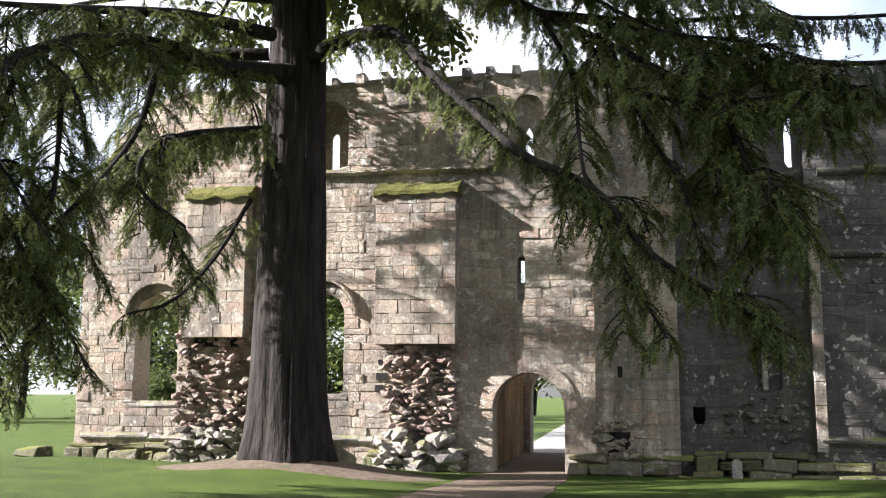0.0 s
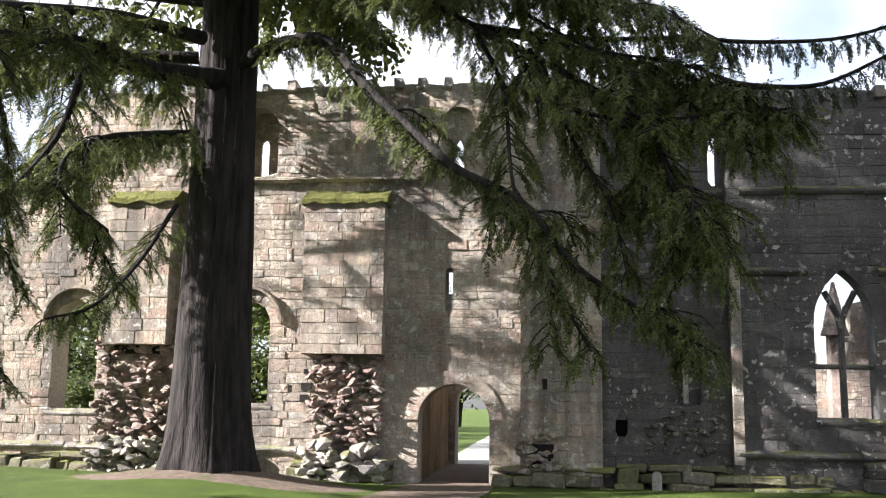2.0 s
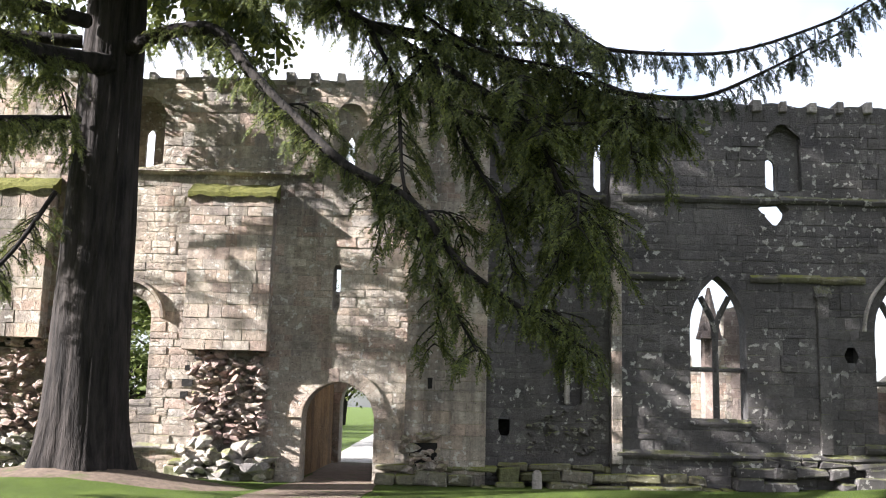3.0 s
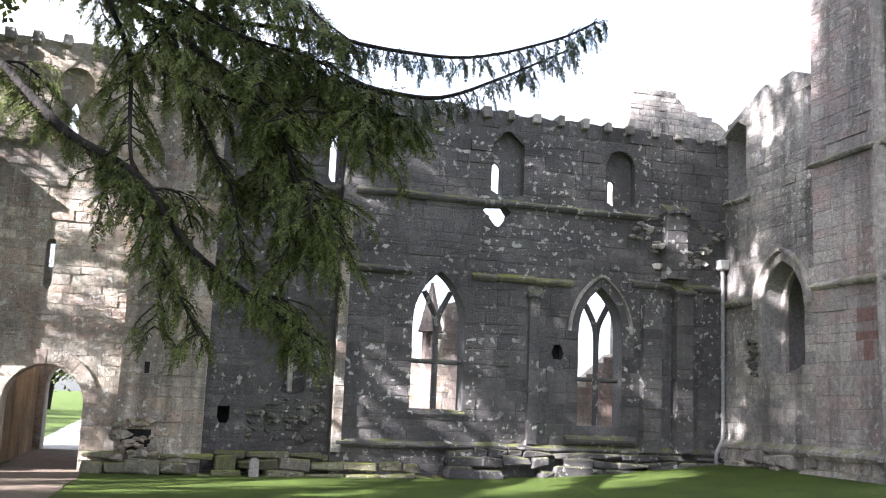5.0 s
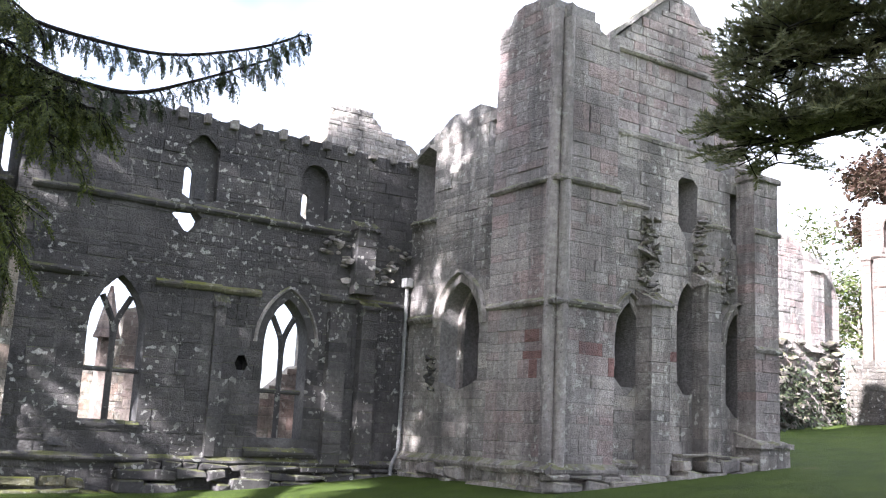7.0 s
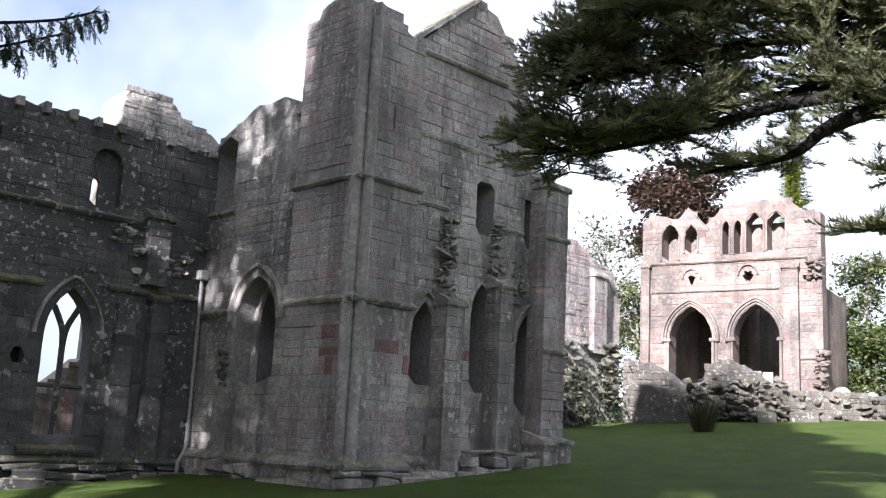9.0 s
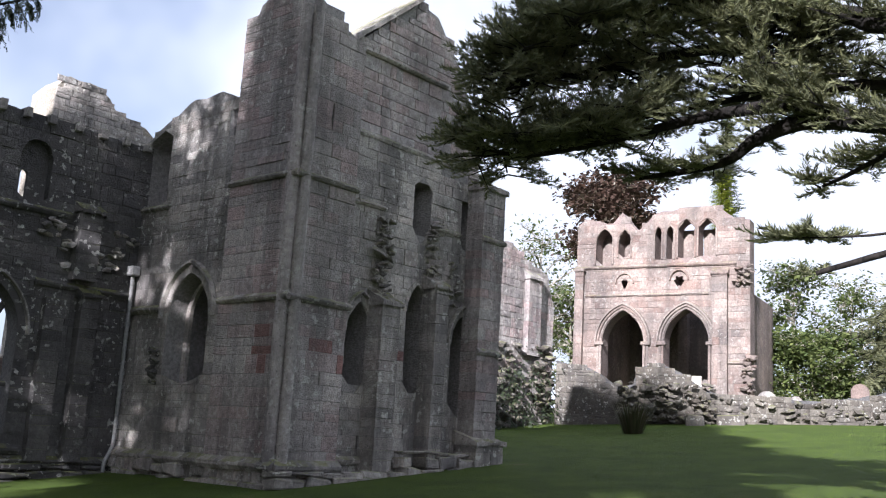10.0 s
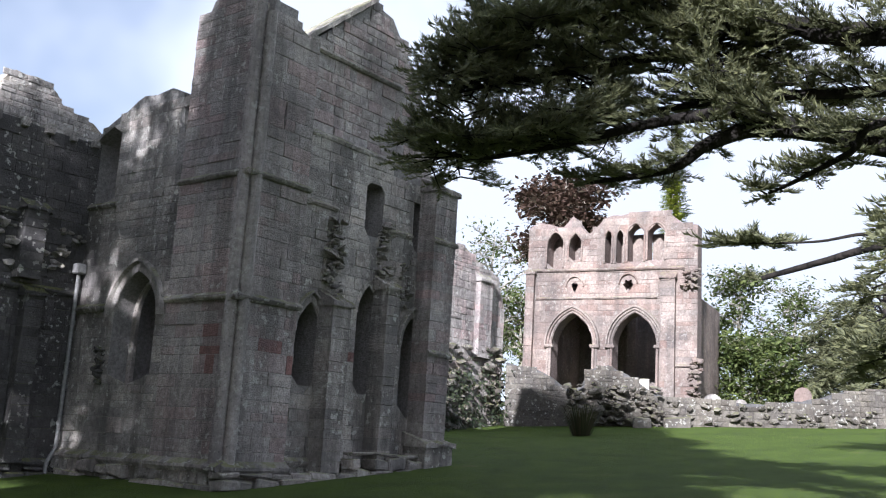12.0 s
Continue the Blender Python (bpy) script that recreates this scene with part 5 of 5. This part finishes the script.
for _ in range(24):
    src = LINES[R3.choice((0, 1, 2, 3, 5, 6, 7, 8, 9, 10))]
    p = src[int(len(src) * R3.uniform(0.3, 0.95))]
    q = p + Vector((R3.uniform(-1.2, 1.2), R3.uniform(-0.8, 0.8), -R3.uniform(0.4, 1.5)))
    line = limb(fir, [p, (p + q) / 2 + Vector((R3.uniform(-0.3, 0.3), R3.uniform(-0.3, 0.3), 0.2)), q], 0.03, 0.01, m_limb, sides=5)
    bough(places, wood, line, R3, 0.16, 0.75, 0.8, 1.2, len(FRONDS), 0.8)
scatter("crown", FRONDS, places, m_fir, fir)
# the darker needle copy gives these sprays their backlit look by colour
scatter("hanging_sprays", HANGERS, hang, m_shade_leaf, fir)
# the rest of the crown
places = []
for i in range(70):
    z = 10.6 + 17.4 * (i / 70) ** 0.9
    a = i * 2.4 + R.uniform(-0.3, 0.3)
    ln = 8.2 * min(1.0, 1.15 - (z - 9.5) / 19.5) * R.uniform(0.8, 1.1) + 0.8
    b = Vector((-7.0, 19.35, z))
    d = Vector((math.cos(a), math.sin(a), 0.1))
    if (d.y > 0.2 and z < 11) or (d.x < -0.2 and d.y > -0.45 and z < 14) or z < 12:
        ln *= 0.35
    pts = [b, b + d * ln * 0.4 + Vector((0, 0, 0.2)), b + d * ln * 0.75 - Vector((0, 0, 0.2)), b + d * ln - Vector((0, 0, 0.9))]
    line = limb(fir, pts, 0.17 * (1 - (z - 9.5) / 18), 0.03, m_limb, sides=6)
    bough(places, wood, line, R, 0.36, 1.8, 0.9, 0.5, len(BROAD), 2.6, start=0.1)
scatter("crown", BROAD, places, m_fir, fir)
wood_part(fir, wood, m_limb)

# a second fir beyond the end of the wall's view, whose shade falls on the transept
fir2 = thing("fir_tree", (0, 0, 0), "tall dark fir standing on the lawn", "tree")
places, wood = [], ([], [])
trunk(fir2, -15.8, 4.4, 0.0, 33.0, 0.75, m_bark, 0.0, 5)
for i in range(104):
    z = 5.0 + 27.5 * i / 104
    a = i * 2.4
    ln = 5.9 * min(1.0, (33.5 - z) / 10.0) * R.uniform(0.8, 1.05) + 0.5
    b, d = Vector((-15.8, 4.4, z)), Vector((math.cos(a), math.sin(a), 0.05))
    line = limb(fir2, [b, b + d * ln * 0.5 + Vector((0, 0, 0.2)), b + d * ln - Vector((0, 0, 0.7))], 0.14, 0.03, m_limb, sides=6)
    bough(places, wood, line, R, 0.6, 2.3, 0.8, 0.36, len(BROAD), 4.4, start=0.05)
scatter("crown", BROAD, places, m_fir, fir2)
wood_part(fir2, wood, m_limb)

# spreading cedar over the lawn
cedar = thing("cedar_tree", (0, 0, 0), "spreading cedar with heavy level limbs and bristly shoots", "tree")
places, wood = [], ([], [])
trunk(cedar, 13.0, -2.6, ground_z(13, -2.6), 15.0, 0.65, m_bark, 0.0, 9)
CEDAR_LIMBS = [
    ([(13.0, -2.4, 4.6), (11.8, 2.4, 5.3), (12.0, 3.4, 5.66), (12.2, 4.5, 5.95), (12.1, 5.2, 5.8), (12.2, 5.8, 5.55), (12.15, 7.0, 5.5)], 0.26, 0.03, 0.7, 0.5),
    ([(12.15, 4.1, 5.86), (12.05, 4.9, 6.35), (12.1, 5.2, 7.2), (12.0, 6.0, 7.8)], 0.14, 0.04, 1.1, 0.0),
    ([(12.1, 4.8, 6.2), (11.9, 5.95, 6.15), (11.6, 7.1, 5.95), (11.1, 8.2, 5.75), (10.75, 8.8, 5.85)], 0.1, 0.02, 0.8, 0.1),
    ([(12.15, 5.15, 7.15), (11.7, 6.75, 7.1), (11.3, 7.9, 6.95), (10.9, 8.7, 6.75)], 0.09, 0.02, 0.85, 0.0),
    ([(13.0, -2.5, 6.5), (11.7, 2.8, 6.7), (11.85, 4.0, 7.15), (11.8, 5.5, 7.6), (11.3, 7.3, 7.75), (11.0, 8.1, 7.65)], 0.2, 0.02, 1.0, 0.35),
    ([(12.9, -2.4, 8.2), (12.3, 2.0, 8.4), (12.4, 5.0, 8.7), (11.9, 7.0, 8.8), (11.6, 7.8, 8.6)], 0.2, 0.02, 1.1, 0.3),
    ([(13.0, -2.4, 6.0), (12.5, 2.2, 6.2), (12.6, 4.8, 6.55), (12.6, 6.4, 6.6), (12.2, 7.8, 6.4)], 0.12, 0.02, 1.2, 0.4),
    ([(12.6, -2.2, 3.6), (11.0, 2.0, 4.0), (11.0, 2.75, 4.0), (11.1, 3.35, 3.9), (11.26, 4.15, 3.77)], 0.075, 0.03, 0.12, 0.95),
    ([(12.6, -2.2, 5.0), (10.8, 2.2, 5.3), (11.1, 3.1, 5.1), (11.4, 3.85, 4.92), (11.47, 4.15, 4.85)], 0.07, 0.015, 0.4, 0.7),
    ([(11.0, 2.3, 4.0), (11.05, 2.9, 4.15), (11.1, 3.5, 4.12), (11.2, 4.5, 4.2)], 0.03, 0.008, 0.1, 0.6),
    ([(11.0, 1.6, 5.4), (10.2, 2.0, 4.6), (9.6, 2.3, 3.4), (9.5, 2.3, 2.9), (9.6, 2.35, 2.5)], 0.06, 0.015, 0.38, 0.2),
    ([(12.4, -2.0, 2.6), (8.9, 1.6, 2.6), (9.0, 2.2, 2.6), (9.2, 2.5, 2.55)], 0.06, 0.015, 0.35, 0.6),
]
C_LINES = []
for pts, r0, r1, reach, st in CEDAR_LIMBS:
    line = limb(cedar, pts, r0, r1, m_limb)
    bough(places, wood, line, R, 0.13, reach, 0.15, 1.0, len(SHOOTS), 0.85, lift=0.2, start=st)
    C_LINES.append(line)
for i in range(80):
    src = C_LINES[R.choice((1, 2, 2, 3, 3, 4, 4, 5, 6))]
    p = src[int(len(src) * R.uniform(0.35, 0.98))]
    q = p + Vector((R.uniform(-0.9, 0.9), R.uniform(-0.8, 0.4), R.uniform(-0.2, 0.5)))
    line = limb(cedar, [p, (p + q) / 2 + Vector((0, 0, 0.1)), q], 0.03, 0.012, m_limb, sides=5)
    bough(places, wood, line, R, 0.12, 0.8, 0.15, 1.0, len(SHOOTS), 0.85, lift=0.2)
scatter("crown", SHOOTS, places, m_cedar, cedar)
places = []
for i in range(16):
    z = 4.5 + 10.5 * i / 16
    a = i * 2.4
    ln = 10.5 * (1 - (z - 4.5) / 17) * R.uniform(0.8, 1.1)
    d = Vector((math.cos(a), math.sin(a), 0.06))
    if d.y > 0.1 and z < 7.5:
        ln *= 0.35
    b = Vector((13.0, -2.6, z))
    line = limb(cedar, [b, b + d * ln * 0.5 + Vector((0, 0, 0.3)), b + d * ln + Vector((0, 0, 0.1))], 0.16, 0.03, m_limb, sides=6)
    bough(places, wood, line, R, 0.32, 2.0, 0.2, 0.5, len(SHOOTS), 2.2, lift=0.1, start=0.15)
scatter("crown", SHOOTS, places, m_cedar, cedar)
wood_part(cedar, wood, m_limb)

# a broad low cedar behind the boundary wall
x0, y0 = 54 * math.sin(radians(76)), 54 * math.cos(radians(76))
cedar2 = thing("cedar_tree", (0, 0, 0), "broad low cedar with layered light-tipped boughs behind the low wall", "tree")
places, wood = [], ([], [])
trunk(cedar2, x0, y0, ground_z(x0, y0), 7.5, 0.4, m_bark, 0.0, 15)
for i in range(46):
    t = i / 46
    z = ground_z(x0, y0) + 0.8 + 5.6 * t
    a = i * 2.4 + R.uniform(-0.3, 0.3)
    ln = 8.5 * (1 - 0.65 * t) * R.uniform(0.75, 1.1) * (0.5 if math.cos(a) < -0.5 else 1.0)
    b, d = Vector((x0, y0, z)), Vector((math.cos(a), math.sin(a), 0.0))
    line = limb(cedar2, [b, b + d * ln * 0.5 + Vector((0, 0, 0.5)), b + d * ln - Vector((0, 0, 0.5))], 0.08, 0.02, m_limb, sides=5)
    bough(places, wood, line, R, 0.4, 1.5, 0.35, 0.6, len(SHOOTS), 1.9, lift=0.05, start=0.2)
scatter("crown", SHOOTS, places, m_cedar, cedar2)
wood_part(cedar2, wood, m_limb)

LEAF = [(np.array([(0, 0, 0), (0.5, 0.28, 0.06), (1, 0, 0), (0.5, -0.28, 0.06)]) * s, np.array([(0, 1, 2), (0, 2, 3)])) for s in (1.0, 0.8, 1.2)]


def broadleaf(name, x, y, height, spread, material, label, seed, leaf=0.22, count=5000, bare=0.0, low=0.25, wood=None, category="tree"):
    """A tree with a forked trunk, limbs and a crown of loose leaf clumps."""
    r = random.Random(seed)
    z0 = ground_z(x, y)
    tree = thing(name, (x, y, z0), label, category)
    wood = wood or m_pale
    tr = smooth_line([(0, 0, -0.3), (0.05 * spread, 0, height * 0.25), (0, 0.04 * spread, height * 0.55), (0.05, 0, height * 0.9)])
    v, f = tube(tr, [max(0.03, height * 0.028 * (1 - i / len(tr))) for i in range(len(tr))], 9, 0.05, seed)
    raw("trunk", v, f, wood, tree, True)
    tips, wv, wf = [], [], []
    for i in range(int(16 + height)):
        t = low + (0.95 - low) * r.random()
        b = Vector((0, 0, height * t * 0.9))
        a = r.uniform(0, 6.283)
        ln = spread * math.sqrt(max(0.05, 1 - (2 * (t - low) / (1.02 - low) - 0.75) ** 2 * 0.6)) * r.uniform(0.55, 1.05)
        e = b + Vector((math.cos(a) * ln, math.sin(a) * ln, ln * r.uniform(0.1, 0.6)))
        m = (b + e) / 2 + Vector((r.uniform(-0.1, 0.1), r.uniform(-0.1, 0.1), 0.12)) * ln
        line = smooth_line([b, m, e], 4)
        v, f = tube(line, [0.012 * height * (1 - t) * (1 - k / len(line)) + 0.02 for k in range(len(line))], 5)
        k = len(wv)
        wv += v
        wf += [tuple(k + j for j in g) for g in f]
        for q in line[3:]:
            for _ in range(3):
                w = q + Vector((r.gauss(0, 0.16), r.gauss(0, 0.16), r.gauss(0, 0.12))) * spread * 0.6
                tips.append(w)
                v, f = tube([q, (q + w) / 2 + Vector((0, 0, 0.05 * spread)), w], [0.025, 0.015, 0.006], 3)
                k = len(wv)
                wv += v
                wf += [tuple(k + j for j in g) for g in f]
    tagged(raw("branch_wood", wv, wf, wood, tree), kind="stuff")
    pl = []
    for _ in range(int(count * (1 - bare))):
        c = r.choice(tips)
        p = c + Vector((r.gauss(0, 1), r.gauss(0, 1), r.gauss(0, 0.7))) * spread * 0.11
        pl.append((r.randrange(3), p, Vector((r.uniform(-1, 1), r.uniform(-1, 1), r.uniform(-0.7, 0.5))), Vector((r.uniform(-1, 1), r.uniform(-1, 1), 1)), leaf * r.uniform(0.6, 1.3)))
    scatter("crown", LEAF, pl, material, tree)
    return tree


def spire(name, x, y, height, spread, material, label, seed, count=2000):
    r = random.Random(seed)
    z0 = ground_z(x, y)
    tree = thing(name, (x, y, z0), label, "tree")
    v, f = tube([(0, 0, -0.3), (0, 0, height * 0.5), (0, 0, height)], [height * 0.02, height * 0.012, 0.03], 7)
    raw("trunk", v, f, m_limb, tree)
    pl = []
    for _ in range(count):
        t = r.random()
        a = r.uniform(0, 6.283)
        q = spread * (1 - t) ** 0.8 * r.uniform(0.3, 1.0) * (0.8 + 0.3 * math.sin(t * 40))
        pl.append((r.randrange(len(BROAD)), Vector((math.cos(a) * q, math.sin(a) * q, height * (0.1 + 0.9 * t))), Vector((math.cos(a), math.sin(a), r.uniform(-0.3, 0.5))), Vector((0, 0, 1)), 1.6 * r.uniform(0.6, 1.2)))
    scatter("crown", BROAD, pl, material, tree)


broadleaf("copper_beech", *polar(58.6, 72), 20.3, 4.8, m_copper, "broad copper-brown beech behind the chapels", 91, 0.42, 16000)
spire("conifer", *polar(65.0, 76), 23.5, 1.7, m_fir, "slender dark conifer behind the chapels", 92)
spire("conifer", *polar(64.7, 66), 16.4, 1.7, m_yellow, "yellow-green conifer behind the chapels", 93)
broadleaf("tree", *polar(54.5, 66), 13.5, 4.2, m_leaf, "thinly leaved tree beside the chapels", 94, 0.25, 2600, low=0.2)
broadleaf("tree", *polar(56.4, 58), 8.0, 3.0, m_leaf, "small green tree beside the chapels", 95, 0.25, 3200, low=0.1)
for az, r_, h, s, mt, n, lb in ((68.6, 62, 10.0, 3.2, m_leaf, 3000, "thinly leaved tree beyond the chapels"), (71.5, 68, 9.0, 3.6, m_leaf, 2600, "green tree beyond the low wall"),
                                (78.5, 60, 12.0, 4.2, m_leaf, 4600, "green tree beyond the low wall"), (69.5, 54, 4.6, 2.8, m_leaf, 4200, "light green bush with pale stems")):
    broadleaf("tree" if h > 6 else "bush", *polar(az, r_), h, s, mt, lb, int(az * 10), 0.26, int(n * 1.7), low=0.12 if h > 6 else 0.02, category="tree" if h > 6 else "bush")
broadleaf("bush", *polar(-26.9, 45), 3.0, 1.6, m_leaf, "rounded sunlit green bush on the lawn", 96, 0.16, 5200, low=0.02, category="bush")
for i, (az, r_, h, s) in enumerate(((-34, 74, 13, 5), (-30.5, 80, 15, 5.5), (-25, 84, 14, 5.5), (-20.5, 70, 12, 5), (-16, 74, 13, 5), (-11, 82, 14, 5.5), (-38, 66, 13, 5), (-6, 90, 13, 5.5), (0, 92, 12, 5), (-18.2, 44, 9.5, 3.6), (-27.5, 56, 12, 4.5), (-23.5, 60, 11, 4.5))):
    broadleaf("tree", *polar(az, r_), h, s, m_leaf, "leafy green tree beyond the cloister", 100 + i, 0.34, 6500, low=0.05, wood=m_limb)

# ivy on the choir wall
R2 = random.Random(12)
pl = [(R2.randrange(3), Vector((30.2 + R2.uniform(0, 5.5), 24.45 - R2.random() ** 2 * 0.8, 1.4 + (2.2 + 2.2 * R2.random()) * R2.random() ** 1.3)), Vector((R2.uniform(-1, 1), -0.3, R2.uniform(-1, 0.4))), Vector((0, -1, 0.4)), R2.uniform(0.1, 0.24)) for _ in range(1800)]
ivy = thing("ivy", (0, 0, 0), "dark ivy over the foot of the choir wall", "ivy", kind="stuff")
scatter("ivy_leaves", LEAF, pl, m_shade_leaf, ivy)

# a clump of rushes on the lawn
x0, y0 = polar(59.92, 37)
rush = thing("rush_clump", (x0, y0, ground_z(x0, y0)), "clump of stiff dark upright leaves on the lawn", "plant")
for k in range(150):
    a, q = R2.uniform(0, 6.283), R2.random() ** 0.6
    d = Vector((math.cos(a), math.sin(a), 0))
    b, h = d * 0.34 * q, R2.uniform(0.7, 1.3)
    tip = b + d * (0.12 + 0.5 * q) * h + Vector((0, 0, h))
    s = Vector((-d.y, d.x, 0)) * 0.022
    mid_ = (b + tip) / 2 + Vector((0, 0, 0.08))
    raw("leaf_blade", [tuple(b - s - Vector((0, 0, 0.05))), tuple(b + s - Vector((0, 0, 0.05))), tuple(mid_ + s), tuple(tip), tuple(mid_ - s)], [(0, 1, 2, 4), (4, 2, 3)], m_rush, rush)

# grass: short tufts where the lawn is nearest, and along the wall foot
TUFT = [(np.array([(0, 0.012, 0), (0, -0.012, 0), (0.1, 0, 0.9)]) @ np.array([(1, 0, 0), (0, 1, 0), (0.0, 0, 1)]), np.array([(0, 1, 2)]))]
pl = []
for _ in range(42000):
    if R2.random() < 0.72:
        x, y = R2.uniform(-14, 13), 12.5 + 9.0 * R2.random()
    else:
        x, y = R2.uniform(13, 36), R2.uniform(9, 15.4)
    pl.append((0, Vector((x, y, ground_z(x, y) - 0.005)), Vector((R2.uniform(-1, 1), R2.uniform(-1, 1), R2.uniform(-0.2, 0.2))), Vector((R2.uniform(-0.5, 0.5), R2.uniform(-0.5, 0.5), 1)), R2.uniform(0.04, 0.1)))
grass = thing("grass", (0, 0, 0), "short green lawn grass", "grass", kind="stuff")
scatter("grass_blades", TUFT, pl, m_grass, grass)

for lay in LATE:
    lay()
